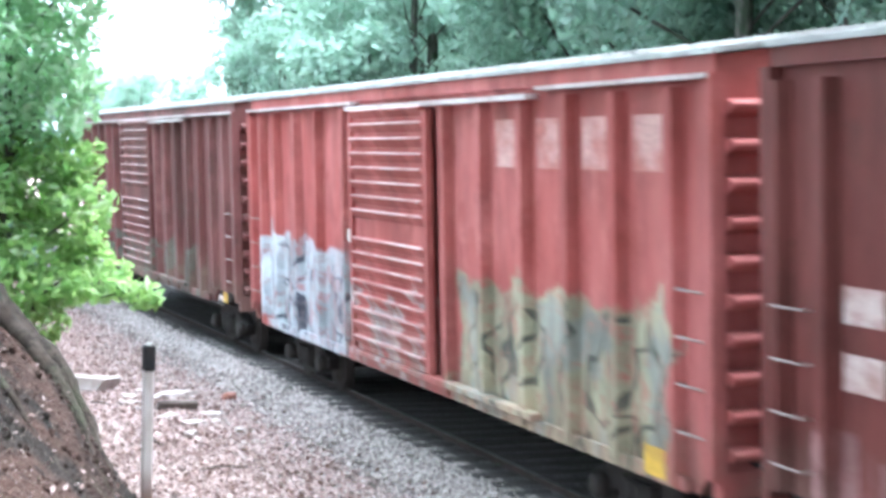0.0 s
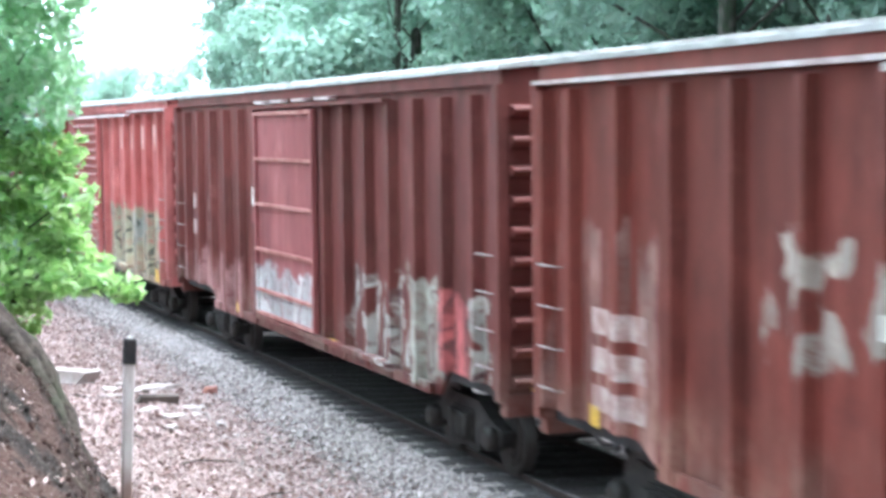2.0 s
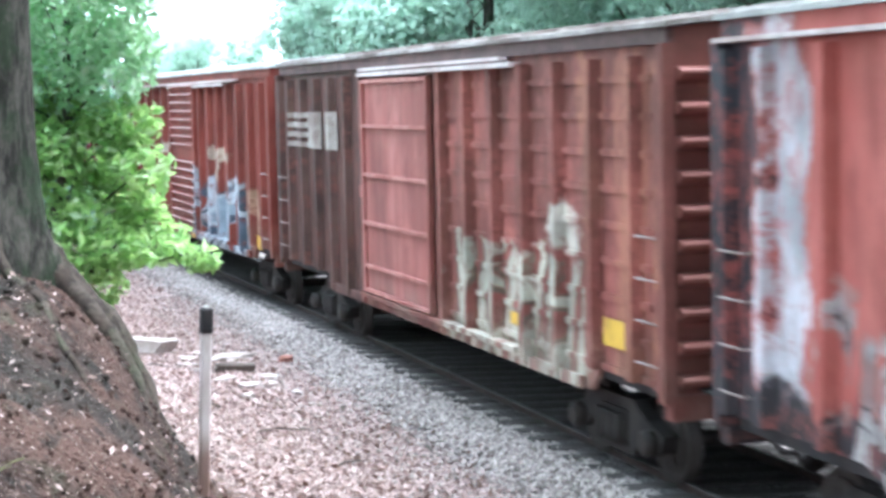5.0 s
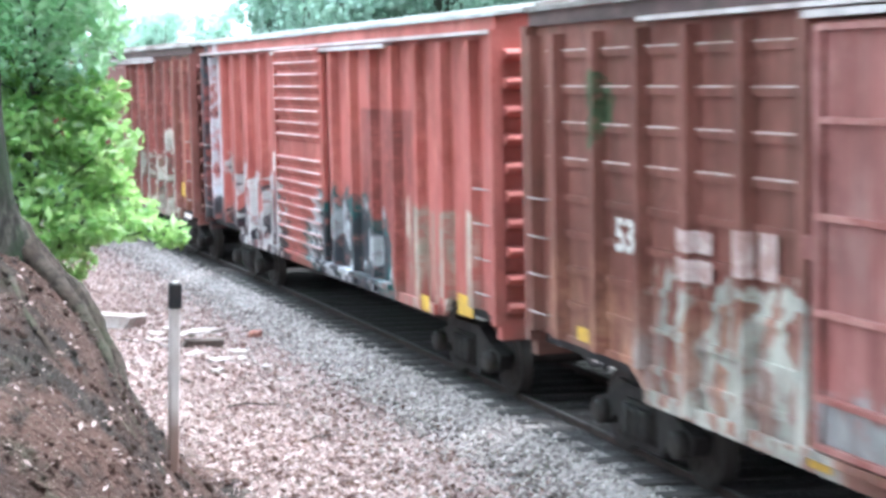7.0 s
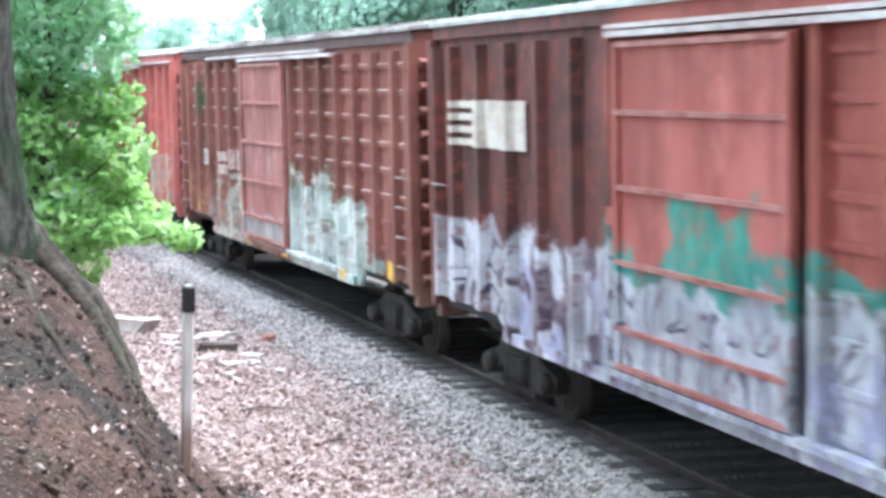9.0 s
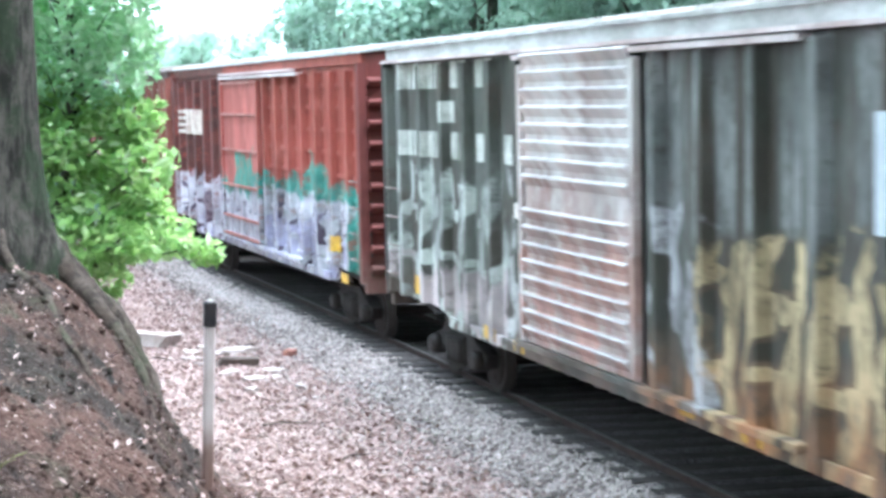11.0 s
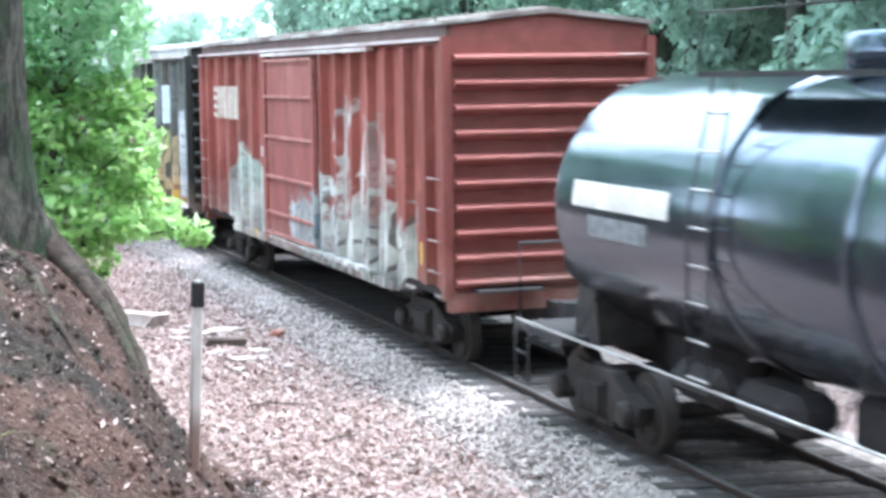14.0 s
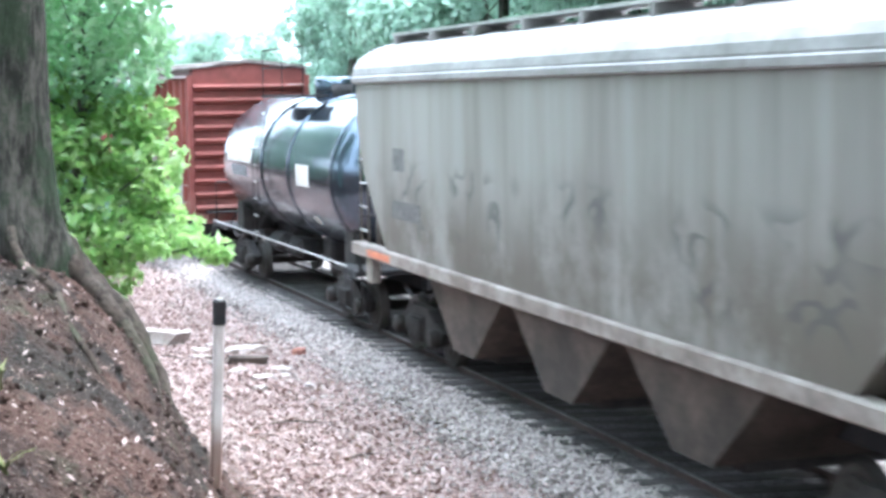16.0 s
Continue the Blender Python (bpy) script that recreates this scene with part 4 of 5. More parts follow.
add_boxcar("F", -58.15, "tomato red boxcar with black and teal graffiti, louvered door", PAINTS["F"], PAINTS["F"], posts_of((1.83, -1.05)), (1.83, -1.05),
           plates=[(-5.2, 0.99, 0.5, 0.2, Y), (-6.5, 1.1, 0.5, 0.25, Y), (2.1, 2.45, 0.4, 0.3, WHITE)])
add_boxcar("G", -74.62, "rusty brown boxcar with ribbed panels, white numbers and pale graffiti", PAINTS["G"], DOORG, posts_of((1.84, -1.24)), (1.84, -1.24), louvers=False,
           notch=(4.95, -5.0), grid=((7.3, 2.12, HGRID), (-1.5, -7.4, HGRID)), bright_grid=True,
           plates=[(1.9, 0.95, 0.4, 0.14, Y), (-0.9, 0.95, 0.4, 0.14, Y), (-4.3, 0.95, 0.45, 0.14, Y), (-6.7, 1.22, 0.5, 0.26, Y), (6.4, 1.25, 0.3, 0.14, Y)] + bars(4.0, 2.4, 2, 1, 0.66, 0.19, 1, 0.25) + bars(3.08, 2.38, 1, 1, 0.27, 0.38, 1, 1) + bars(2.72, 2.38, 1, 1, 0.27, 0.38, 1, 1),
           low_z=0.83, roof=GRIMY, edge_runs=((-3.5, 4.9),))
add_boxcar("H", -90.98, "orange red boxcar with broad white, teal and violet graffiti", PAINTS["H"], car_paint("salmon_graffiti_door_paint", (0.46, 0.11, 0.09), (0.5, 0.16, 0.13), (0.3, 0.07, 0.05), ((-1.4, 2.2, 0.75, 2.25, (0.07, 0.33, 0.28), "solid", 1, 1), (-1.4, 2.2, 0.75, 2.05, (0.60, 0.58, 0.66), "solid", 1, 1), (-1.4, 2.2, 0.8, 1.9, (0.1, 0.07, 0.12), "lines", 0.75, 5), (-0.6, 0.9, 2.2, 2.8, (0.08, 0.36, 0.28), "solid", 1, 1))),
           posts_of((2.05, -1.22)), (2.05, -1.22), louvers=False, notch=(5.2, -5.8), grid=((-1.4, -7.3, HGRID),), plates=[(-6.1, 1.5, 0.4, 0.25, Y), (-6.7, 1.0, 0.4, 0.15, Y)], edge_runs=((-3.6, 2.3),),
           # maroon end darkened for the shade in the gap between cars
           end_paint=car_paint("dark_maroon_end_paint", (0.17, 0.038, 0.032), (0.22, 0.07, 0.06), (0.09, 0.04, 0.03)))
add_boxcar("I", -107.78, "dark green grey boxcar, rust-streaked pale door, tan graffiti", PAINTS["I"], DOORI, posts_of((2.14, -0.96)), (2.14, -0.96),
           plates=bars(6.83, 4.1, 1, 4, 0.26, 0.34, 0.985, 1, STENCIL) + bars(6.5, 4.1, 1, 4, 0.26, 0.34, 0.985, 1, STENCIL) + bars(6.83, 3.2, 1, 5, 0.26, 0.34, 0.985, 1, STENCIL) + bars(6.5, 3.2, 1, 5, 0.26, 0.34, 0.985, 1, STENCIL) + [(5.0, 3.63, 0.3, 0.27, STENCIL), (-5.35, 3.24, 0.72, 0.88, simple("pale_blue_patch_paint", (0.60, 0.66, 0.72), (0.5, 0.55, 0.6), 3.0)),
                   (6.5, 1.25, 0.4, 0.25, Y), (3.4, 1.0, 0.4, 0.16, Y), (2.4, 0.98, 0.3, 0.14, Y), (-1.9, 1.0, 0.3, 0.13, Y), (-3.1, 0.98, 0.35, 0.14, Y), (-5.9, 1.15, 0.4, 0.26, Y)], high_z=1.05, chord=PALE, lip=PALE,
           # sooty end, with the gap's shade put into the near-black colour
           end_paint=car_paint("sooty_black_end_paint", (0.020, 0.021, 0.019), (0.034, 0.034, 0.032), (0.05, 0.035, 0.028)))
add_boxcar("J", -124.77, "red brown boxcar with white lettered mark and pale green graffiti", PAINTS["J"], car_paint("red_door_paint", (0.28, 0.07, 0.058), (0.36, 0.13, 0.11), (0.17, 0.05, 0.043), ((-1.9, 0.1, 0.6, 1.9, (0.50, 0.53, 0.52), "solid", 1, 7), (-1.9, 0.1, 0.6, 2.1, (0.20, 0.26, 0.29), "lines", 0.9, 7))),
           posts_of((1.73, -1.64)), (1.73, -1.64), louvers=False, notch=(4.9, -5.5), plates=[(6.4, 1.5, 0.4, 0.26, Y), (4.4, 1.2, 0.35, 0.14, Y), (3.0, 0.98, 0.4, 0.14, Y), (-6.6, 1.5, 0.26, 0.3, Y), (2.5, 2.5, 0.35, 0.18, WHITE)],
           # red end, its shade put into the colour
           roof=GRIMY, end_paint=car_paint("dark_red_end_paint", (0.22, 0.052, 0.042), (0.30, 0.10, 0.085), (0.13, 0.045, 0.035)))


def add_mark(car_code, x0, x1, z0, z1, paint=MARK):
    """A painted mark: four stripes that run into two plain letter-like blocks."""
    w, h = x0 - x1, z1 - z0
    for k in range(4):
        z = z0 + h * (0.02 + 0.27 * k)
        flat_mark(car_code, "painted_stripe", x0 - w * 0.18, z + h * 0.075, w * 0.36, h * 0.15, paint)
    for e, f in ((0.37, 0.66), (0.74, 0.99)):
        flat_mark(car_code, "painted_block", x0 - w * (e + f) / 2, (z0 + z1) / 2, w * (f - e), h, paint)


DULL = simple("dull_grey_emblem_paint", (0.36, 0.32, 0.29), (0.22, 0.17, 0.15), 3.0, 0.8)
add_mark("E", 6.9, 3.9, 3.1, 3.7, DULL)
add_mark("J", 6.87, 4.27, 3.04, 3.68)
add_mark("H", 7.0, 4.6, 3.05, 3.6)


def write_on(car_code, words, x, z, size):
    """Painted figures on a car's side."""
    car = [c for code, c, _, _ in CARS if code == car_code][0]
    cu = bpy.data.curves.new("figures", "FONT")
    cu.body, cu.size, cu.extrude, cu.offset = words, size, 0.002, 0.012
    ob = new("figures", cu)
    me = ob.to_mesh().copy()
    bpy.data.objects.remove(ob)
    me.transform(Matrix.Translation((x, 1.478, z)) @ Matrix.Rotation(math.pi, 4, "Z") @ Matrix.Rotation(math.pi / 2, 4, "X"))
    me.materials.clear()
    me.materials.append(WHITE)
    part("number", me, WHITE, car, "white painted figures")


write_on("G", "53", 5.42, 2.2, 0.43)

# ---------------------------------------------------------------- tank car and covered hopper
n = Nodes("glossy_black_tank_paint", 0.2, metal=0.85, spec=0.8)
_, _, z = n.split()
c = n.mix(n.ramp(n.noise((0.7, 0.7, 0.5), 6, 0.7), 0.45, 0.7), (0.10, 0.125, 0.16), (0.14, 0.158, 0.18))
dust = n.math("MULTIPLY", n.ramp(z, 1.2, 2.2, 1, 0), n.ramp(n.noise((1.2, 1, 0.5), 5, 0.7, off=(3, 0, 1)), 0.35, 0.65))
c = n.mix(n.math("MULTIPLY", dust, 0.7), c, (0.17, 0.115, 0.09))
n.put(n.b.inputs["Roughness"], n.ramp(n.noise(2.5, 5), 0.3, 0.7, 0.11, 0.2))
TANK = n.color(c)


def add_tank_car(code, s0):
    car = thing("tank_car", "glossy black tank car with white lettering panels and walkway", "tank car", "freight train")
    R, zc = 1.37, 2.47
    prof = [(5.12, 0.0), (5.10, 0.4), (5.04, 0.75), (4.93, 1.02), (4.80, 1.2), (4.66, 1.31), (4.55, 1.355), (4.42, R)]
    path = [(x, 0, zc) for x, _ in prof] + [(-x + 0.1, 0, zc) for x, _ in reversed(prof)]
    rad = [max(q, 0.01) for _, q in prof] + [max(q, 0.01) for _, q in reversed(prof)]
    bm = bmesh.new()
    rings = []
    for (x, _, z), q in zip(path, rad):
        rings.append([bm.verts.new((x, q * math.cos(k * math.tau / 48), z + q * math.sin(k * math.tau / 48))) for k in range(48)])
    for a, b in zip(rings, rings[1:]):
        for k in range(48):
            bm.faces.new((a[k], a[(k + 1) % 48], b[(k + 1) % 48], b[k])).smooth = True
    part("tank", bm, TANK, car)
    for x in (0.9, -1.3, -4.3):
        bm = bmesh.new()
        rr = [[bm.verts.new((xx, q * math.cos(k * math.tau / 48), zc + q * math.sin(k * math.tau / 48))) for k in range(48)]
              for xx, q in ((x - 0.06, R + 0.002), (x - 0.05, R + 0.025), (x + 0.05, R + 0.025), (x + 0.06, R + 0.002))]
        for a, b in zip(rr, rr[1:]):
            for k in range(48):
                bm.faces.new((a[k], a[(k + 1) % 48], b[(k + 1) % 48], b[k])).smooth = True
        part("tank_band", bm, TANK, car)
    # manway, valve housing, platform and its rails
    bm = bmesh.new()
    tube(bm, [(0.2, 0, zc + R - 0.05), (0.2, 0, zc + R + 0.32), (0.2, 0, zc + R + 0.36)], [0.42, 0.42, 0.36], 20)
    part("manway", bm, TANK, car)
    bm = bmesh.new()
    tube(bm, [(-0.6, 0.1, zc + R - 0.05), (-0.6, 0.1, zc + R + 0.22)], [0.2, 0.2], 12)
    part("valve_housing", bm, BLACK, car)
    for s in (1, -1):
        part("walkway", bm_box(-1.6, 1.6, 0.62 * s, 1.15 * s, zc + R - 0.02, zc + R + 0.03), BLACK, car)
        for z in (0.55, 0.9):
            bm = bmesh.new()
            tube(bm, [(1.6, 1.12 * s, zc + R + z), (-1.6, 1.12 * s, zc + R + z)], 0.012 if z < 0.6 else 0.018, 6)
            part("handrail", bm, BLACK, car)
        for x in (-1.6, 0.0, 1.6):
            bm = bmesh.new()
            tube(bm, [(x, 1.12 * s, zc + R), (x, 1.12 * s, zc + R + 0.9)], 0.012, 6)
            part("rail_post", bm, BLACK, car)
        # ladder
        for x in (1.15, 0.75):
            bm = bmesh.new()
            tube(bm, [(x, 1.45 * s, 1.15), (x, 1.47 * s, 2.6), (x, 1.2 * s, zc + R)], 0.012, 6)
            part("ladder_rail", bm, BLACK, car)
        for k in range(8):
            bm = bmesh.new()
            z = 1.2 + 0.33 * k
            y = 1.46 if z < 2.7 else 1.46 - 0.26 * (z - 2.7) / 1.1
            tube(bm, [(1.15, y * s, z), (0.75, y * s, z)], 0.014, 5)
            part("ladder_rung", bm, BRIGHT, car)
        # long side handrail and side sill
        bm = bmesh.new()
        tube(bm, [(5.6, 1.4 * s, 1.12), (-5.3, 1.4 * s, 1.12)], 0.016, 6)
        part("side_handrail", bm, BRIGHT, car)
        for x in (3.9, 1.4, -1.2, -3.7):
            bm = bmesh.new()
            tube(bm, [(x, 1.39 * s, 1.12), (x, 1.12 * s, 1.62)], 0.014, 5)
            part("handrail_bracket", bm, BLACK, car)
        for x in (4.4, -4.3):
            bm = bmesh.new()
            prism(bm, ((x - 0.35, 1.0), (x + 0.35, 1.0), (x + 0.22, 1.6), (x - 0.22, 1.6)), "y", 0.4 * s, 1.05 * s)
            part("saddle", bm, TRUCK, car)
        # painted panels follow the shell
        for x0, x1, a0, a1, mt in ((4.0, 1.75, 2, 13, WHITE), (3.6, 2.2, -10, -1, simple("grey_lettering_paint", (0.26, 0.26, 0.27))), (-1.95, -2.85, -9, 7, WHITE), (-2.3, -2.6, -40, -33, WHITE)):
            bm = bmesh.new()
            lo = []
            for k in range(7):
                a = radians(a0 + (a1 - a0) * k / 6)
                lo.append([bm.verts.new((x, (R + 0.006) * math.cos(a) * s, zc + (R + 0.006) * math.sin(a))) for x in (x0, x1)])
            for p, q in zip(lo, lo[1:]):
                bm.faces.new((p[0], p[1], q[1], q[0]))
            part("lettering_panel", bm, mt, car)
    for s in (1, -1):
        x = 5.75 * s
        part("end_platform", bm_box(x - 1.4 * s, x, -1.35, 1.35, 0.98, 1.06), BLACK, car)
        bm = bmesh.new()
        tube(bm, [(x, -1.3, 1.05), (x, -1.3, 1.95), (x, 1.3, 1.95), (x, 1.3, 1.05)], 0.022, 6)
        part("end_handrail", bm, BLACK, car)
        bm = bmesh.new()
        for z in (0.45, 0.75):
            tube(bm, [(x - 0.1 * s, 1.4, z), (x - 0.5 * s, 1.4, z)], 0.016, 5)
        tube(bm, [(x - 0.1 * s, 1.4, 0.4), (x - 0.1 * s, 1.4, 1.1)], 0.016, 5)
        tube(bm, [(x - 0.5 * s, 1.4, 0.4), (x - 0.5 * s, 1.4, 1.1)], 0.016, 5)
        part("stirrup_step", bm, BLACK, car)
        add_coupler(car, x - 0.15 * s, s)
        add_truck(car, 4.15 * s, code)
    for s in (1, -1):
        part("stub_sill", bm_box(min(3.2 * s, 5.7 * s), max(3.2 * s, 5.7 * s), -0.25, 0.25, 0.72, 1.15), BLACK, car)
    part("outlet_valve", bm_box(-0.35, 0.35, -0.3, 0.3, 0.62, 1.12, bevel=0.08), BLACK, car)
    part("brake_cylinder", bm_box(0.5, 1.7, 0.25, 0.75, 0.66, 1.05, bevel=0.12), BLACK, car)
    part("air_reservoir", bm_box(1.9, 3.0, 0.35, 0.8, 0.66, 1.05, bevel=0.14), BLACK, car)
    bm = bmesh.new()
    tube(bm, [(5.65, 0.5, 1.05), (5.65, 0.5, 1.75)], 0.03, 6)
    tube(bm, [(5.71, 0.5, 1.75), (5.67, 0.5, 1.75)], [0.28, 0.28], 14)
    part("brake_wheel", bm, BLACK, car)
    CARS.append((code, car, s0, 4.15))


n = Nodes("weathered_grey_hopper_paint", 0.6)
st = n.ramp(n.noise((1.4, 0.3, 0.12), 5, 0.6), 0.35, 0.7)
c = n.mix(st, (0.262, 0.245, 0.222), (0.18, 0.162, 0.142))
_, _, z = n.split()
dirt = n.math("MULTIPLY", n.ramp(n.noise((0.8, 0.5, 0.7), 6, 0.7, off=(3, 0, 0)), 0.34, 0.56), n.ramp(n.math("ADD", z, n.math("MULTIPLY", n.noise((0.5, 0.2, 0.5), 3, off=(8, 0, 3)), 1.6)), 2.7, 3.9, 1, 0))
drip = n.math("MULTIPLY", n.ramp(n.noise((3.4, 0.3, 0.16), 4, 0.7, off=(1, 0, 4)), 0.5, 0.7), n.ramp(z, 1.8, 4.0, 0.8, 0.25))
c = n.mix(drip, c, (0.155, 0.125, 0.10))
c = n.mix(n.math("MULTIPLY", dirt, 0.9), c, (0.105, 0.086, 0.068))
sv = n.noise((1.5, 0.1, 2.4), 1.5, 0.5, off=(6, 0, 2))
scr = n.math("MULTIPLY", n.math("MULTIPLY", n.ramp(n.math("ABSOLUTE", n.math("SUBTRACT", sv, 0.5)), 0.03, 0.065, 1, 0), n.ramp(n.noise((0.45, 0.1, 0.5), 2, off=(3, 0, 9)), 0.5, 0.58)), n.math("MULTIPLY", n.ramp(z, 1.8, 2.1), n.ramp(z, 2.7, 3.0, 1, 0)))
c = n.mix(n.math("MULTIPLY", scr, 0.8), c, (0.075, 0.07, 0.065))
n.bump(n.noise(3, 4), 0.15, 0.02)
HOPPER = n.color(c)
HOPPER_TOP = simple("pale_grey_hopper_roof", (0.31, 0.295, 0.285), (0.22, 0.205, 0.195), 1.0, 0.5)
# HOPPER_LOW: dusty brown, darkened to hold the shade under the hopper
HOPPER_LOW = simple("dusty_brown_chute_with_shade", (0.098, 0.073, 0.060), (0.050, 0.039, 0.033), 1.2, 0.85)
HOPPER_SILL = simple("pale_worn_side_sill", (0.31, 0.265, 0.235), (0.17, 0.13, 0.11), 1.3, 0.7)


def add_hopper(code, s0):
    car = thing("covered_hopper", "grey weathered covered hopper car with rounded roof edges", "hopper car", "freight train")
    F, B = 7.9, -7.9
    # the end sheets slope inwards below
    bm = bmesh.new()
    lower = ((F, 4.12), (F, 3.5), (F - 0.35, 2.7), (F - 1.55, 1.60), (B + 1.55, 1.60), (B + 0.35, 2.7), (B, 3.5), (B, 4.12))
    prism(bm, lower, "y", -1.5, 1.5)
    part("body", bm, HOPPER, car)
    # rounded roof with running boards
    prof = [(-1.53, 4.10), (-1.55, 4.16)]
    prof += [(-1.55 * math.cos(radians(a)) ** 0.8, 4.16 + 0.55 * math.sin(radians(a))) for a in range(10, 90, 10)]
    prof += [(-y, z) for y, z in reversed(prof)]
    bm = bmesh.new()
    prism(bm, prof, "x", B - 0.02, F + 0.02)
    part("roof", bm, HOPPER_TOP, car)
    for s in (1, -1):
        part("roof_edge", bm_box(B, F, 1.50 * s, 1.575 * s, 4.03, 4.14, bevel=0.02), HOPPER_TOP, car)
        part("running_board", bm_box(B + 0.3, F - 0.3, 0.55 * s, 1.0 * s, 4.74, 4.78), BRIGHT, car)
        for k in range(9):
            x = B + 0.6 + k * (F - B - 1.2) / 8
            part("board_bracket", bm_box(x - 0.03, x + 0.03, 0.5 * s, 1.05 * s, 4.55, 4.74), HOPPER_TOP, car)
        part("side_sill", bm_box(B - 0.1, F + 0.15, 1.36 * s, 1.58 * s, 1.42, 1.61, bevel=0.02), HOPPER_SILL, car, "pale worn steel side sill")
        bm = bmesh.new()
        box(bm, F - 2.0, F - 0.8, 1.581 * s, 1.586 * s, 1.46, 1.56)
        part("orange_stripe", bm, simple("orange_reflector_sheet", (0.6, 0.22, 0.12), (0.45, 0.16, 0.1), 3.0), car)
        for xs, zs in (((F - 2.0, 0.5), (F - 2.1, 0.28)),):
            part("marking", bm_box(xs[0] - 0.55, xs[0] + 0.0, 1.501 * s, 1.505 * s, 2.78, 3.1), simple("dark_grey_lettering", (0.17, 0.16, 0.15)), car)
            part("marking", bm_box(xs[0] - 1.3, xs[0] + 0.1, 1.501 * s, 1.505 * s, 2.1, 2.36), simple("grey_lettering", (0.16, 0.15, 0.14)), car)
        # pale upright post under each sill end
        for x in (F - 0.55, B + 0.55):
            part("end_post", bm_box(x - 0.14, x + 0.14, 1.34 * s, 1.50 * s, 1.02, 1.418, bevel=0.02), HOPPER_SILL, car)
        for x in (F + 0.02, B - 0.02):
            bm = bmesh.new()
            for dx in (-0.02, -0.45 if x > 0 else 0.45):
                tube(bm, [(x + dx, 1.45 * s, 1.6), (x + dx, 1.45 * s, 4.1)], 0.018, 6)
            part("ladder_rail", bm, HOPPER, car)
            for k in range(7):
                bm = bmesh.new()
                tube(bm, [(x - 0.02, 1.46 * s, 1.8 + 0.36 * k), (x + (-0.45 if x > 0 else 0.45), 1.46 * s, 1.8 + 0.36 * k)], 0.016, 5)
                part("ladder_rung", bm, BRIGHT, car)
            bm = bmesh.new()
            d = -1 if x > 0 else 1
            for z in (0.5, 0.95):
                tube(bm, [(x, 1.45 * s, z), (x + 0.45 * d, 1.45 * s, z)], 0.016, 5)
            tube(bm, [(x, 1.45 * s, 0.45), (x, 1.45 * s, 1.42)], 0.016, 5)
            tube(bm, [(x + 0.45 * d, 1.45 * s, 0.45), (x + 0.45 * d, 1.45 * s, 1.42)], 0.016, 5)
            part("stirrup_step", bm, TRUCK, car)
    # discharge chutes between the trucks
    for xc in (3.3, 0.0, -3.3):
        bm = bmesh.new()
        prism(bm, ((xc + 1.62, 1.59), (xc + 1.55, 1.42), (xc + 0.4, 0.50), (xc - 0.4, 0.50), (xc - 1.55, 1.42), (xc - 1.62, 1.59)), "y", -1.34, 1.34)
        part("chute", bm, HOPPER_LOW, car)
        part("outlet_gate", bm_box(xc - 0.42, xc + 0.42, -0.9, 1.0, 0.42, 0.56), TRUCK, car)
    for s in (1, -1):
        x = 7.95 * s
        bm = bmesh.new()
        box(bm, x - 1.6 * s, x, -1.45, 1.45, 1.38, 1.5)
        part("end_platform", bm, HOPPER_SILL, car)
        for y in (-1.2, 1.2):
            bm = bmesh.new()
            tube(bm, [(x - 0.2 * s, y, 1.5), (x - 0.1 * s, y, 4.0)], 0.06, 6)
            part("end_strut", bm, HOPPER, car)
        bm = bmesh.new()
        prism(bm, ((x - 2.0 * s, 1.0), (x - 1.2 * s, 1.0), (x - 1.2 * s, 1.4), (x - 2.0 * s, 1.4)), "y", -0.3, 0.3)
        part("bolster", bm, BLACK, car)
        add_coupler(car, x - 0.1 * s, s)
        add_truck(car, 6.2 * s, code)
    part("centre_sill", bm_box(-7.9, 7.9, -0.25, 0.25, 0.75, 1.1), BLACK, car)
    CARS.append((code, car, s0, 6.2))


add_tank_car("K", -140.52)
add_hopper("L", -140.62 - 14.25)

# ---------------------------------------------------------------- trees
n = Nodes("fresh_green_leaf", 0.38, spec=0.5)
i = n.island()
c = n.mix(i, (0.12, 0.25, 0.075), (0.30, 0.46, 0.165))
# a share of the leaves is coloured pale for the sky's gleam
c = n.mix(n.ramp(n.math("FRACT", n.math("MULTIPLY", i, 5.7)), 0.76, 0.80), c, (0.60, 0.68, 0.46))
n.b.inputs["Subsurface Weight"].default_value = 0.0
LEAF_NEAR = n.color(c)
tr = n.t.nodes.new("ShaderNodeBsdfTranslucent")
n.put(tr.inputs[0], (0.46, 0.66, 0.24))
ms = n.t.nodes.new("ShaderNodeMixShader")
ms.inputs[0].default_value = 0.5
n.t.links.new(n.b.outputs[0], ms.inputs[1])
n.t.links.new(tr.outputs[0], ms.inputs[2])
n.t.links.new(ms.outputs[0], n.t.nodes["Material Output"].inputs[0])
n = Nodes("hazy_blue_green_leaf", 0.36, spec=0.6)
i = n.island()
# bluer, paler than the lower leaves, with haze put into the colour
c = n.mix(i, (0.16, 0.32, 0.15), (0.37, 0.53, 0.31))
# pale leaves here imitate gleaming flecks of sky
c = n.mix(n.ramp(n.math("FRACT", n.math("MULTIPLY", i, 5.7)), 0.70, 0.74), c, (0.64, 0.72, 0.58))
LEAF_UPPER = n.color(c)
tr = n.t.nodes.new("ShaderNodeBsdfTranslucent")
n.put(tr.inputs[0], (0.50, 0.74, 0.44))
ms = n.t.nodes.new("ShaderNodeMixShader")
ms.inputs[0].default_value = 0.5
n.t.links.new(n.b.outputs[0], ms.inputs[1])
n.t.links.new(tr.outputs[0], ms.inputs[2])
n.t.links.new(ms.outputs[0], n.t.nodes["Material Output"].inputs[0])
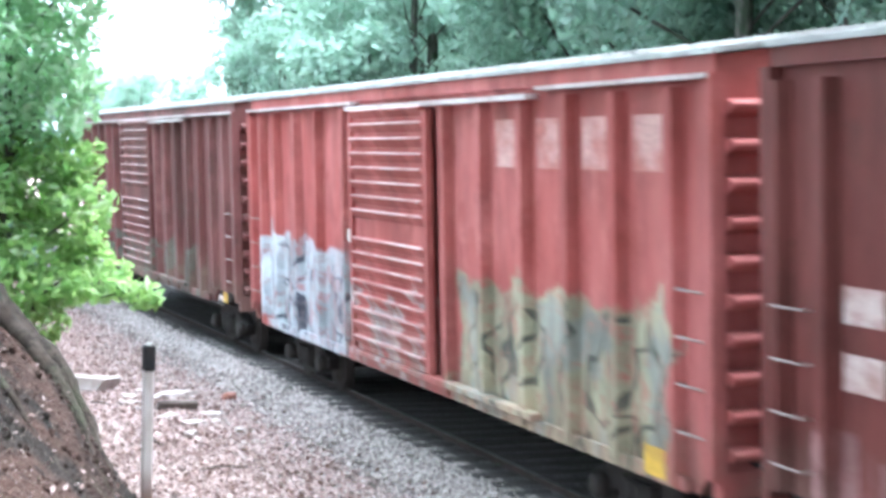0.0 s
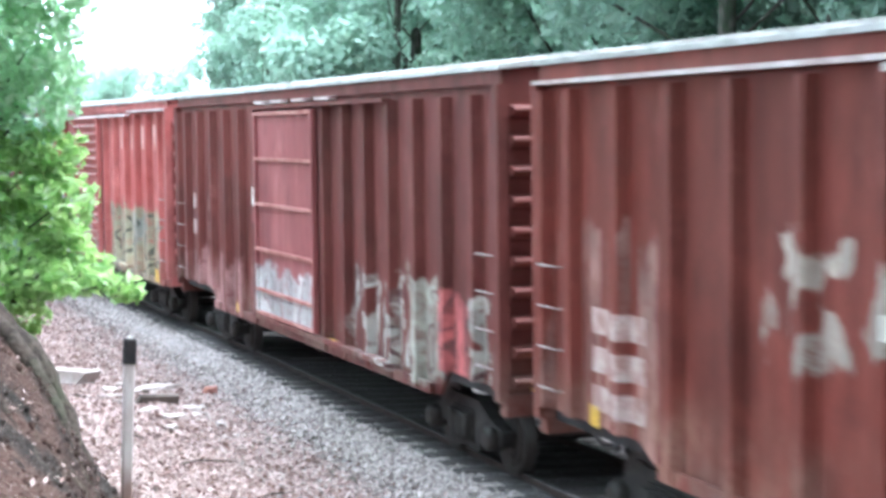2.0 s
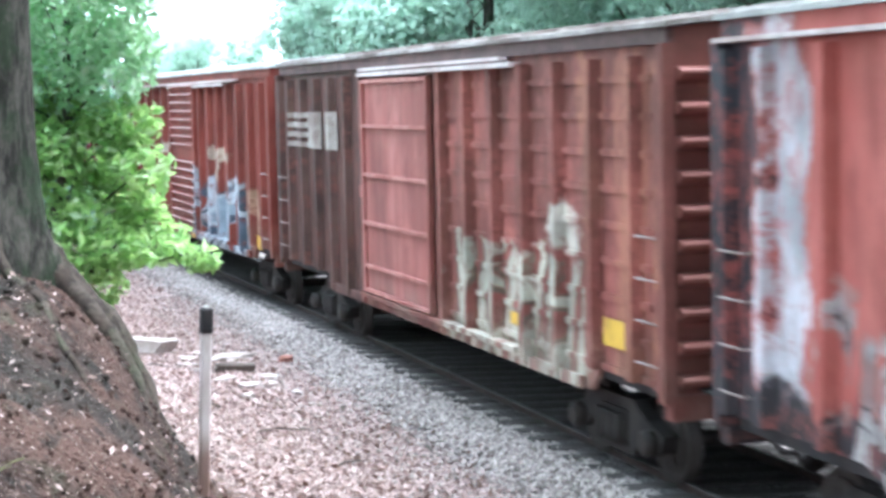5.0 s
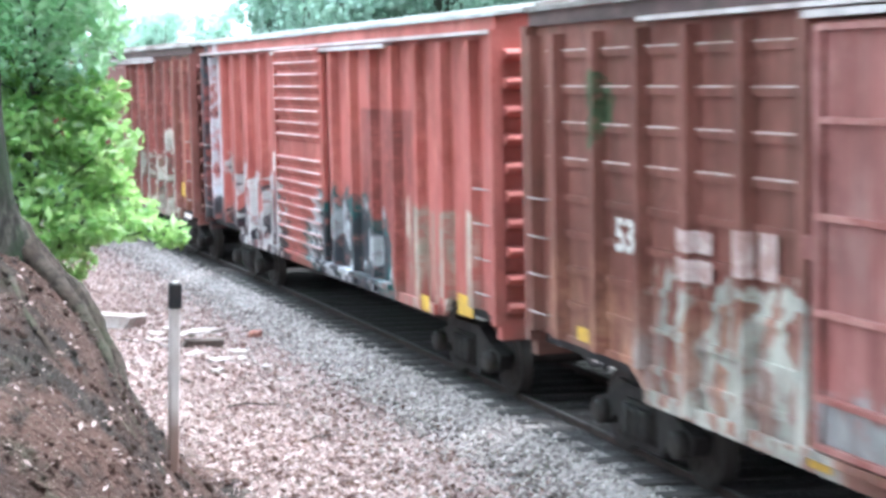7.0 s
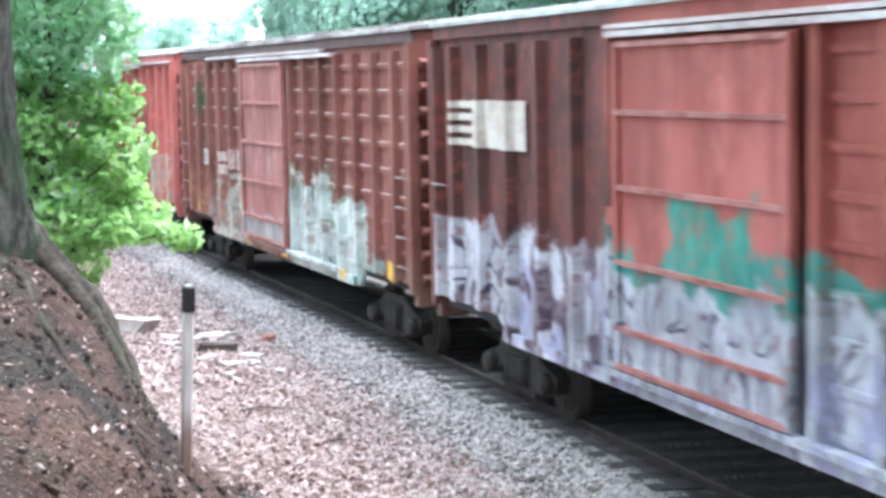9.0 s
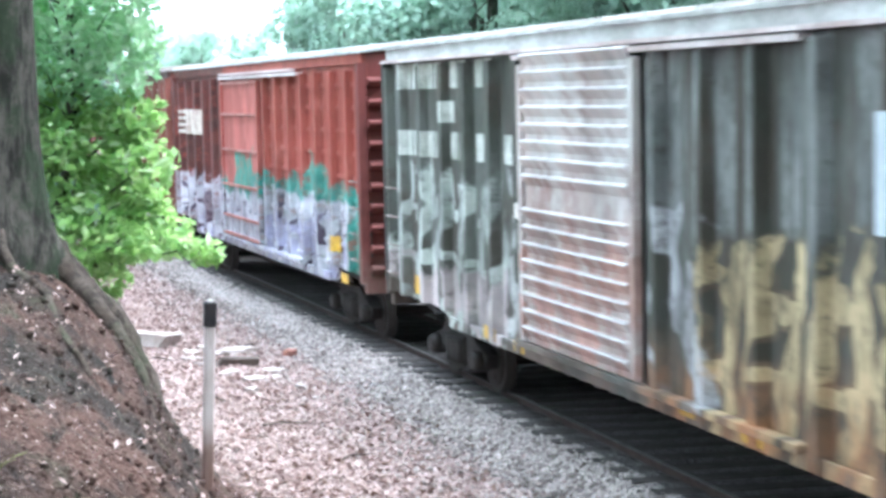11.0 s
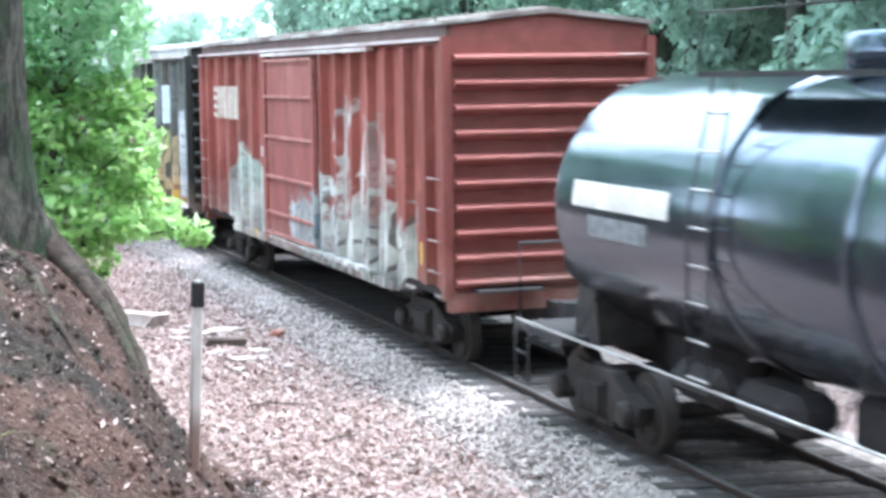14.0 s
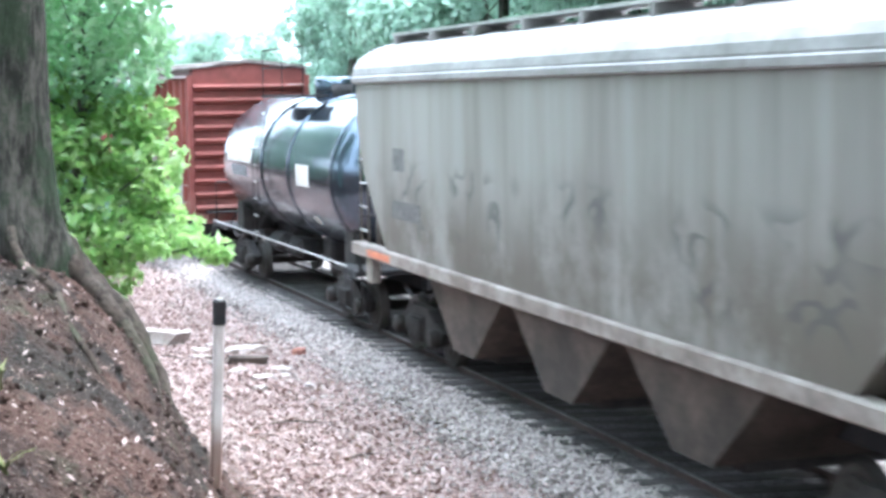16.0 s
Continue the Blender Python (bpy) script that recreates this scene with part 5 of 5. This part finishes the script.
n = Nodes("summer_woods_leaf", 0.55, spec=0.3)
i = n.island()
# bluish, pale leaf colour carries the haze over the woods
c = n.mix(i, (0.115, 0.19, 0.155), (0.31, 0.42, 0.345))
# broad pale patches stand in for the lit masses of the crowns
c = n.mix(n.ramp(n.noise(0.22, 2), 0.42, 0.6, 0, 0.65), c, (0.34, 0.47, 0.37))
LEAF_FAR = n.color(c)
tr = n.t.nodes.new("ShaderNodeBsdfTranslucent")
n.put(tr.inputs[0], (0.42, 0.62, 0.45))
ms = n.t.nodes.new("ShaderNodeMixShader")
ms.inputs[0].default_value = 0.35
n.t.links.new(n.b.outputs[0], ms.inputs[1])
n.t.links.new(tr.outputs[0], ms.inputs[2])
n.t.links.new(ms.outputs[0], n.t.nodes["Material Output"].inputs[0])
n = Nodes("grooved_bark", 0.95, spec=0.1)
v = n.noise((8, 8, 2.6), 7, 0.75)
c = n.mix(n.ramp(v, 0.38, 0.64), (0.028, 0.026, 0.023), (0.13, 0.118, 0.102))
c = n.mix(n.ramp(n.noise(2.1, 6, 0.7), 0.46, 0.60, 0, 0.8), c, (0.038, 0.056, 0.032))
n.bump(v, 0.9, 0.05)
BARK = n.color(c)

n = Nodes("dirty_root", 0.95, spec=0.1)
v = n.noise((12, 12, 12), 6, 0.75)
c = n.mix(n.ramp(v, 0.35, 0.65), (0.04, 0.033, 0.028), (0.125, 0.10, 0.085))
c = n.mix(n.ramp(n.noise(3.5, 5), 0.45, 0.65, 0, 0.8), c, (0.075, 0.055, 0.045))
c = n.mix(n.ramp(n.noise(2.1, 5, 0.7, off=(4, 0, 0)), 0.48, 0.65, 0, 0.6), c, (0.085, 0.09, 0.058))
n.bump(v, 1.0, 0.05)
ROOT = n.color(c)


def leaves_mesh(name, centres, count, leaf, material, seed, flat=0.6, outward=0.0):
    """A crown: many small bent leaves spread through clumps. centres: place and radius of each clump."""
    r = np.random.RandomState(seed)
    w = np.array([c[1] ** 2 for c in centres])
    pick = r.choice(len(centres), count, p=w / w.sum())
    pos = np.array([c[0][:] for c in centres])[pick]
    rad = np.array([c[1] for c in centres])[pick]
    d = r.normal(size=(count, 3))
    d /= np.linalg.norm(d, axis=1)[:, None]
    d[:, 2] *= flat
    pos = pos + d * (rad * r.uniform(0.35, 1.05, count) ** 0.6)[:, None]
    up = r.normal(size=(count, 3)) * (1 - 0.45 * outward) + np.array((0, 0, 0.9 - 0.3 * outward)) + d * (1.6 * outward)
    up /= np.linalg.norm(up, axis=1)[:, None]
    a = np.cross(up, r.normal(size=(count, 3)))
    a /= np.linalg.norm(a, axis=1)[:, None]
    b = np.cross(up, a)
    L = (leaf * r.uniform(0.6, 1.25, count))[:, None]
    pts = np.stack([pos - a * L, pos + b * L * 0.55 + up * L * 0.15, pos + a * L, pos - b * L * 0.55 + up * L * 0.15], 1).reshape(-1, 3)
    me = bpy.data.meshes.new(name)
    me.from_pydata(pts.tolist(), [], [(4 * k, 4 * k + 1, 4 * k + 2, 4 * k + 3) for k in range(count)])
    me.materials.append(material)
    return me


def tree_meshes(seed, height, radius, spread_r, count, leaf, low=0.25):
    """Trunk with limbs, and a crown of clumps, for a tree of the woods."""
    r = random.Random(seed)
    bm = bmesh.new()
    top = Vector((r.uniform(-0.6, 0.6), r.uniform(-0.6, 0.6), height * 0.9))
    path = [Vector((0, 0, -0.4)), Vector((0, 0, 0.5)), top * 0.3, top * 0.6, top]
    tube(bm, path, [radius * 1.5, radius, radius * 0.85, radius * 0.55, radius * 0.12], 9)
    clumps = []
    for k in range(26):
        f = low + (1 - low) * (k + r.random()) / 26
        a = r.uniform(0, math.tau)
        out = spread_r * (1.1 - 0.65 * abs(f - 0.55) * 1.6) * r.uniform(0.45, 1.0)
        base = top * max(0.15, f - 0.16)
        tip = Vector((top.x * f + math.cos(a) * out, top.y * f + math.sin(a) * out, height * f))
        mid = (base + tip) / 2 + Vector((0, 0, -0.1 * out))
        tube(bm, [base, mid, tip], [radius * 0.3 * (1.1 - f), radius * 0.18 * (1.1 - f) + 0.01, 0.012], 5, cap=False)
        clumps.append((tip, spread_r * r.uniform(0.20, 0.34)))
        clumps.append((mid + Vector((0, 0, 0.3)), spread_r * r.uniform(0.16, 0.28)))
        for j in range(3):
            o = Vector((r.uniform(-1, 1), r.uniform(-1, 1), r.uniform(-0.6, 0.8))) * spread_r * 0.3
            clumps.append((tip + o, spread_r * r.uniform(0.09, 0.18)))
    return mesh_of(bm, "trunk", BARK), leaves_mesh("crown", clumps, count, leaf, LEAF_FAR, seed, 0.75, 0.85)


def plant_tree(meshes, label, place, turn, size=1.0, group="woods beyond the track"):
    tree = thing("tree", label, "tree", group)
    part("trunk", meshes[0], BARK, tree)
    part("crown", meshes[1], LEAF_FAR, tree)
    tree.matrix_basis = Matrix.Translation(place) @ Matrix.Rotation(turn, 4, "Z") @ Matrix.Diagonal((size, size, size, 1))
    return tree


KINDS = [tree_meshes(11, 15, 0.24, 4.6, 26000, 0.15, 0.12), tree_meshes(12, 18, 0.3, 5.2, 30000, 0.16, 0.2), tree_meshes(13, 11, 0.14, 3.6, 18000, 0.14, 0.05)]
r = random.Random(8)
BARE = tree_meshes(17, 19, 0.2, 5.6, 24000, 0.17, 0.45)
OPEN = [tree_meshes(21, 15, 0.24, 4.6, 7500, 0.17, 0.3), tree_meshes(22, 18, 0.3, 5.2, 8500, 0.18, 0.35)]
HIGH = tree_meshes(23, 19, 0.2, 5.6, 7500, 0.19, 0.5)
LABELS = ("broadleaf tree with a dense green crown in the woods", "tall broadleaf tree with dark trunk behind the track", "young leafy tree with low branches by the track")
for s, q, k, size in ((-4, -8, 1, 1.0), (4, -12, 0, 1.0), (9, -8.5, 2, 1.0), (14, -13, 1, 1.1), (20, -9, 0, 0.9), (27, -12, 1, 1.0), (33, -8.5, 0, 0.9),
                      (40, -12, 1, 0.95), (48, -9, 0, 0.95), (57, -13, 1, 0.95), (-10, -12, 0, 1.1), (-2, -17, 2, 1.3), (8, -19, 1, 1.1),
                      (18, -21, 0, 1.2), (0, -26, 1, 1.3), (12, -28, 0, 1.5), (24, -27, 1, 1.3), (37, -27, 0, 1.5), (52, -29, 1, 1.3), (23, -16, 2, 1.2), (37, -16, 2, 1.3), (53, -17, 2, 1.3), (30, -20, 1, 1.1), (45, -22, 0, 1.2), (62, -22, 1, 1.1), (112, -16, 0, 0.6),
                      # these stand unseen behind the camera, added to block low sky light
                      (-20, -11, 1, 1.1), (-30, -9, 0, 1.1), (-40, -10, 1, 1.1), (-52, -8, 1, 1.1), (-66, -9, 0, 1.2), (-16, -18, 1, 1.2), (-84, -4, 1, 1.2)):
    h = heading(min(s, 60))
    plant_tree(KINDS[k], LABELS[k], beside(s, q, bank_height(s, q) - 0.1), r.uniform(0, 6), size)

for x, y, k, size in ((-15, 124, 0, 0.6), (-10.5, 118, 1, 0.5), (-20, 132, 0, 0.62), (-25, 126, 1, 0.55)):
    plant_tree(KINDS[k], LABELS[0], (x, y, 0.3), r.uniform(0, 6), size)
for x, y, k, size in ((-6.0, 27, 0, 0.38), (-8.1, 32, 0, 0.46), (-9.9, 41, 2, 0.7), (-12.2, 47, 0, 0.62)):
    plant_tree(KINDS[k], "young leafy tree growing on the bank beyond the sapling", (x, y, 0.9), r.uniform(0, 6), size, "woods on the bank")
for s, q, k, size in ((12.2, -6.9, 1, 1.05), (11.4, -8.5, 1, 1.15)):
    plant_tree(BARE, "tall tree with a bare dark trunk beside the track", beside(s, q, bank_height(s, q) - 0.1), 1.0 + s, size)
# trees outside the view on the bank, added to hold back horizon light
for s, q, k in ((14, 19, 1), (26, 16, 0), (9, 20, 0), (36, 15, 1), (-30, 12, 1), (-24, 16, 0), (-10, 17, 1), (-38, 9, 0), (42, 12, 0), (-48, 9, 1), (-60, 8, 1), (-72, 6, 0), (-2, 19, 0), (-18, 20, 1)):
    plant_tree(OPEN[k], LABELS[k], beside(s, q, bank_height(s, q) - 0.1), r.uniform(0, 6), 0.95, "woods on the bank")

# out-of-view trees, added so their crowns shade the nearest cars
for s, q, size in ((-7, 11.5, 1.1), (-12.5, 4.3, 1.1), (-13, 12.5, 1.2), (-21, 6.8, 1.1), (-27, 10.5, 1.2), (-20, -5.6, 1.1), (-9, -6.4, 1.1), (-34, -6, 1.2), (-36, 6, 1.2)):
    plant_tree(BARE if -22 < s < -8 and abs(q) < 7 else HIGH, "unseen tall tree added to shade the near cars", beside(s, q, bank_height(s, q) - 0.1), r.uniform(0, 6), size)


# the old tree on the bank, with spreading roots
def bank_tree():
    base = Vector((-3.2, 13.64, 1.75))
    tree = thing("tree", "old tree with a thick trunk and exposed roots", "tree")
    bm = bmesh.new()
    rings = []
    spine = ((0.05, 0.12, -0.5, 0.62), (0.04, 0.06, 0.1, 0.52), (-0.0, 0.0, 0.5, 0.43), (-0.07, 0, 0.9, 0.38), (-0.12, 0, 1.5, 0.355), (-0.15, 0, 2.6, 0.345),
             (-0.16, 0, 4.5, 0.33), (-0.1, 0.3, 7.5, 0.22), (0.1, 0.5, 11, 0.14), (0.2, 0.6, 14, 0.03))
    for x, y, z, rad in spine:
        ring = []
        for k in range(28):
            a = k * math.tau / 28
            flare = max(0.0, 1.0 - (z + 0.5) / 2.2)
            q = rad * (1 + flare * 0.30 * math.cos(5 * a + 0.6) + 0.05 * math.sin(9 * a + z) + 0.05 * noise.noise(Vector((math.cos(a) * 2, math.sin(a) * 2, z * 1.5))))
            ring.append(bm.verts.new((x + q * math.cos(a), y + q * math.sin(a), z)))
        rings.append(ring)
    for a, b in zip(rings, rings[1:]):
        for k in range(28):
            bm.faces.new((a[k], a[(k + 1) % 28], b[(k + 1) % 28], b[k])).smooth = True
    part("trunk", bm, BARK, tree)
    roots = (
        ((0.5, 7.25, 0.5), (0.3, 7.0, 0.14), (0.05, 6.75, 0.05), (-0.25, 6.55, 0.02), (-0.6, 6.4, -0.03), (-0.9, 6.3, -0.1)),
        ((0.7, 7.1, 0.3), (0.8, 6.75, 0.10), (0.6, 6.45, 0.04), (0.3, 6.25, 0.02), (0.05, 6.1, -0.08)),
        ((0.1, 7.5, 0.35), (-0.35, 7.4, 0.06), (-0.9, 7.2, 0.03), (-1.5, 7.05, 0.02), (-2.0, 6.85, 0.0), (-2.6, 6.7, -0.08)),
        ((0.0, 7.8, 0.4), (-0.4, 7.9, 0.10), (-1.0, 7.95, 0.04), (-1.8, 7.85, 0.02), (-2.6, 7.9, 0.0), (-3.3, 7.8, -0.05)),
        ((0.1, 8.0, 0.3), (-0.6, 8.35, 0.06), (-1.6, 8.6, 0.02), (-2.6, 8.5, -0.06)),
    )
    for k, path in enumerate(roots):
        bm = bmesh.new()
        pts = [beside(s, q, bank_height(s, q) + up * 0.8) - base for s, q, up in path]
        m = len(pts)
        fine = []
        for a, b in zip(pts, pts[1:]):
            fine += [a.lerp(b, f / 5) + Vector([0.05 * noise.noise((a.lerp(b, f / 5)) * 3.1 + Vector((j * 5, k, 0))) for j in range(3)]) - Vector((0, 0, 0.02)) for f in range(5)]
        fine.append(pts[-1])
        thick = (0.10, 0.15, 0.04, 0.045, 0.04)[k]
        tube(bm, fine, [thick * (1.25 - 0.95 * i / (len(fine) - 1)) * (1 + 0.35 * noise.noise(Vector((i * 0.9, k * 3.3, 0)))) for i in range(len(fine))], 10)
        part("root", bm, ROOT, tree, "dirt-covered brown root")
    clumps = []
    rr = random.Random(21)
    bm = bmesh.new()
    for k in range(16):
        a, f = rr.uniform(0, math.tau), rr.uniform(0.4, 1.0)
        tip = Vector((math.cos(a) * rr.uniform(2, 4.5), math.sin(a) * rr.uniform(2, 4.5), 14 * f + 1.5))
        st = Vector((-0.1, 0.3, 14 * f - 1.5))
        tube(bm, [st, (st + tip) / 2 + Vector((0, 0, 0.4)), tip], [0.09, 0.05, 0.012], 5, cap=False)
        clumps += [(tip, 1.5), ((st + tip) / 2, 1.1)]
    part("limb", bm, BARK, tree)
    part("crown", leaves_mesh("crown", clumps, 3500, 0.15, LEAF_FAR, 4), LEAF_FAR, tree)
    tree.matrix_basis = Matrix.Translation(base)


bank_tree()


# the sapling beside it, thick with fresh leaves
def sapling():
    base = beside(5.4, 6.75, bank_height(5.4, 6.75))
    mid = Vector((-3.4, 18.7, 2.85))
    tree = thing("sapling", "bushy sapling with bright fresh green leaves beside the old tree", "sapling")
    clumps = []
    rr = random.Random(4)
    for dx, dz, q in ((-0.5, 3.9, 1.0), (0.3, 3.4, 0.8), (-0.4, 1.9, 0.6), (0.1, 1.75, 0.5), (0.3, 2.4, 0.5), (-0.3, 2.8, 0.7), (0.05, 1.1, 0.5), (-0.55, 1.1, 0.5), (0.4, 0.62, 0.32),
                      (0.5, 0.1, 0.32), (-0.1, 0.35, 0.5), (-0.55, 0.2, 0.45), (0.0, -0.4, 0.45), (0.48, -0.45, 0.3), (0.85, -0.72, 0.2), (1.1, -0.8, 0.17), (1.32, -0.85, 0.12), (0.62, -0.72, 0.24),
                      (-0.3, -0.9, 0.45), (0.0, -1.3, 0.33), (-0.12, -1.65, 0.26), (-0.35, -1.5, 0.3), (-0.5, 0.8, 0.5), (0.25, 1.35, 0.4), (-1.3, 1.2, 0.6), (-1.2, -0.2, 0.5), (-0.75, -0.6, 0.35), (-0.8, 1.6, 0.5), (-1.0, 0.6, 0.5), (-1.3, 2.4, 0.8), (0.2, -0.85, 0.3)):
        for j in range(2):
            clumps.append((mid - base + Vector((dx + rr.uniform(-0.1, 0.1), rr.uniform(-0.45, 0.45), dz + rr.uniform(-0.1, 0.1))), q * 1.12))
    bm = bmesh.new()
    crown_mid = mid - base
    tube(bm, [Vector((0, 0, -0.2)), Vector((0.1, 0, 0.6)), crown_mid + Vector((-0.3, 0, 0.2)), crown_mid + Vector((-0.3, 0, 2.5)), crown_mid + Vector((-0.4, 0, 4.4))], [0.07, 0.055, 0.045, 0.03, 0.01], 8)
    part("stem", bm, BARK, tree)
    for k, (c, q) in enumerate(clumps[::2]):
        bm = bmesh.new()
        st = Vector((crown_mid.x - 0.28, crown_mid.y, max(0.4, c.z - 0.6)))
        tube(bm, [st, (st + c) / 2 + Vector((0, 0, -0.04)), c], [0.022, 0.013, 0.005], 5, cap=False)
        part("branch", bm, BARK, tree)
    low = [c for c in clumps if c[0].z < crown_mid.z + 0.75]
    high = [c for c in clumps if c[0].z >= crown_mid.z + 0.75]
    part("foliage", leaves_mesh("foliage", low, 6600, 0.082, LEAF_NEAR, 6, 0.8), LEAF_NEAR, tree)
    part("upper_foliage", leaves_mesh("upper_foliage", high, 8800, 0.078, LEAF_UPPER, 7, 0.8), LEAF_UPPER, tree, "paler blue-green leaves with haze and sky gleam in their colour")
    tree.matrix_basis = Matrix.Translation(base)


sapling()

# ---------------------------------------------------------------- small things by the track
n = Nodes("white_post_paint_stained_below", 0.8)
_, _, z = n.split()
c = n.mix(n.ramp(n.noise((9, 9, 3), 5), 0.4, 0.65), (0.66, 0.57, 0.545), (0.52, 0.43, 0.40))
POSTW = n.color(n.mix(n.math("MULTIPLY", n.ramp(n.math("ADD", z, n.math("MULTIPLY", n.noise(8, 4), 0.2)), 0.30, 0.62, 1, 0), 0.8), c, (0.20, 0.10, 0.07)))
CAPD = simple("dark_cap_paint", (0.020, 0.018, 0.02), (0.034, 0.027, 0.027), 9.0, 0.7)
post = thing("marker_post", "white painted wooden marker post with a dark cap", "post")
part("shaft", bm_box(-0.04, 0.04, -0.04, 0.04, -0.3, 1.20, bevel=0.012), POSTW, post)
part("cap", bm_box(-0.047, 0.047, -0.047, 0.047, 1.185, 1.385, bevel=0.012), CAPD, post, "dark painted cap")
part("cap_button", bm_box(-0.02, 0.02, -0.02, 0.02, 1.384, 1.40, bevel=0.005), WHITE, post)
post.matrix_basis = Matrix.Translation((-1.482, 12.915, 0.67)) @ Matrix.Rotation(0.3, 4, "Z") @ Matrix.Rotation(radians(0.3), 4, "Y")

SLAB = simple("pale_broken_concrete", (0.39, 0.34, 0.32), (0.26, 0.21, 0.19), 4.0, 0.9)
DARKWOOD = simple("rotten_dark_wood", (0.06, 0.046, 0.04), (0.11, 0.085, 0.072), 5.0, 0.9)
REDROCK = simple("reddish_stone", (0.36, 0.17, 0.13), (0.26, 0.12, 0.10), 6.0, 0.9)


def chunk(name, label, material, place, size, turn, seed, rough=0.16):
    """A broken flat piece lying on the ground."""
    rr = random.Random(seed)
    bm = bmesh.new()
    if material is DARKWOOD or "slab" in name:
        bmesh.ops.create_cube(bm, size=1)
        bmesh.ops.bevel(bm, geom=bm.edges[:], offset=0.10, segments=1, affect="EDGES")
    else:       # an uneven many-sided block, narrower on top
        bmesh.ops.create_icosphere(bm, subdivisions=2, radius=0.56)
        for v in bm.verts:
            v.co.z = max(-0.4, min(0.36, v.co.z * 1.5))
    for v in bm.verts:
        v.co += Vector((rr.uniform(-rough, rough), rr.uniform(-rough, rough), rr.uniform(-rough, rough) * 0.6))
        v.co = Vector((v.co.x * size[0], v.co.y * size[1], v.co.z * size[2]))
    ob = new(name, mesh_of(bm, name, material))
    ob.matrix_basis = Matrix.Translation(place) @ Matrix.Rotation(turn, 4, "Z") @ Matrix.Rotation(rr.uniform(-0.08, 0.08), 4, "X")
    return tagged(ob, label, "debris" if material is DARKWOOD else "stone")


def lay(s, q, up):
    return beside(s, q, bank_height(s, q) + up)


chunk("concrete_slab", "pale broken concrete slab lying at the bank's foot", SLAB, lay(14.0, 4.25, 0.10), (1.0, 0.62, 0.24), -0.25, 1, 0.09)
chunk("timber", "short dark rotten timber lying on pale leaf litter", DARKWOOD, lay(10.9, 3.42, 0.05), (0.56, 0.26, 0.17), 0.12, 2, 0.13)
chunk("flat_stone", "broad flat pale stone lying beside the timber", SLAB, lay(12.6, 3.05, 0.03), (0.75, 0.5, 0.12), 0.9, 3, 0.22)
chunk("stone", "small reddish stone on the gravel", REDROCK, lay(12.2, 2.28, 0.05), (0.24, 0.18, 0.15), 0.6, 4)
for k, (s, q, w) in enumerate(((10.4, 3.0, 0.34), (9.7, 3.15, 0.4), (12.9, 3.7, 0.4), (10.9, 3.9, 0.3), (9.2, 3.5, 0.28), (8.4, 3.7, 0.24), (13.4, 3.4, 0.3), (11.7, 3.9, 0.36), (9.9, 3.7, 0.3), (8.9, 2.9, 0.2), (15.0, 3.6, 0.3))):
    chunk("stone", "pale flat stone lying among dry leaves", SLAB, lay(s, q, 0.02), (w, w * 0.7, 0.10), k * 0.9, 10 + k)
for k, (s, q, l, a) in enumerate(((6.3, 3.7, 0.75, 0.25), (11.6, 4.4, 0.7, -0.5), (13.2, 2.7, 0.6, 1.2), (4.2, 3.4, 0.5, 0.8), (8.0, 4.3, 0.6, 2.2))):
    bm = bmesh.new()
    tube(bm, [(-l / 2, 0, 0), (-l / 6, 0.05, 0.035), (l / 5, 0.0, 0.03), (l / 2, 0.08, 0.0)], [0.014, 0.013, 0.011, 0.006], 6)
    tube(bm, [(l / 6, 0.0, 0.03), (l / 3, -0.12, 0.05)], [0.008, 0.004], 5)
    tw = new("twig", mesh_of(bm, "twig", DARKWOOD))
    tw.matrix_basis = Matrix.Translation(lay(s, q, 0.02)) @ Matrix.Rotation(a, 4, "Z")
    tagged(tw, "thin dark fallen twig on the leaf litter", "twig", "fallen twigs")

WEED = simple("dull_green_weed", (0.16, 0.19, 0.07), (0.22, 0.20, 0.09), 8.0, 0.7)


def weed(place, blades, height, seed):
    rr = random.Random(seed)
    plant = thing("weed", "small dull green weed growing on the dirt bank", "weed", "weeds on the bank")
    for k in range(blades):
        a = rr.uniform(0, math.tau)
        h = height * rr.uniform(0.5, 1.0)
        o = h * rr.uniform(0.4, 0.9)
        bm = bmesh.new()
        prev = None
        for i in range(5):
            f = i / 4
            w = 0.022 * (1 - f) + 0.002
            c = Vector((math.cos(a) * o * f * f, math.sin(a) * o * f * f, h * (f - 0.25 * f * f * 1.4)))
            d = Vector((-math.sin(a), math.cos(a), 0)) * w
            row = [bm.verts.new(c - d), bm.verts.new(c + Vector((0, 0, -0.004))), bm.verts.new(c + d)]
            if prev:
                bm.faces.new((prev[0], prev[1], row[1], row[0]))
                bm.faces.new((prev[1], prev[2], row[2], row[1]))
            prev = row
        part("blade", bm, WEED, plant)
    plant.matrix_basis = Matrix.Translation(place)


for k, (s, q) in enumerate(((-3.3, 7.7), (-3.9, 8.0), (-4.2, 7.7), (-3.0, 8.1), (-4.4, 8.2))):
    weed(lay(s, q, 0.0), 12, 0.26, k)

# ---------------------------------------------------------------- the train rolls away
def motions():
    times = [k * 0.5 for k in range(33)]
    turn = [k / 16 for k in range(257)]
    for code, car, s0, half in CARS:
        walk(car, [(t, car_pose(s0, t, half)) for t in times])
        for wheel, dx in EMPTY[code]:
            walk(wheel, [(t, Matrix.Translation((dx, 0, 0.42)) @ Matrix.Rotation(run(t) / 0.42, 4, "Y")) for t in turn])


motions()
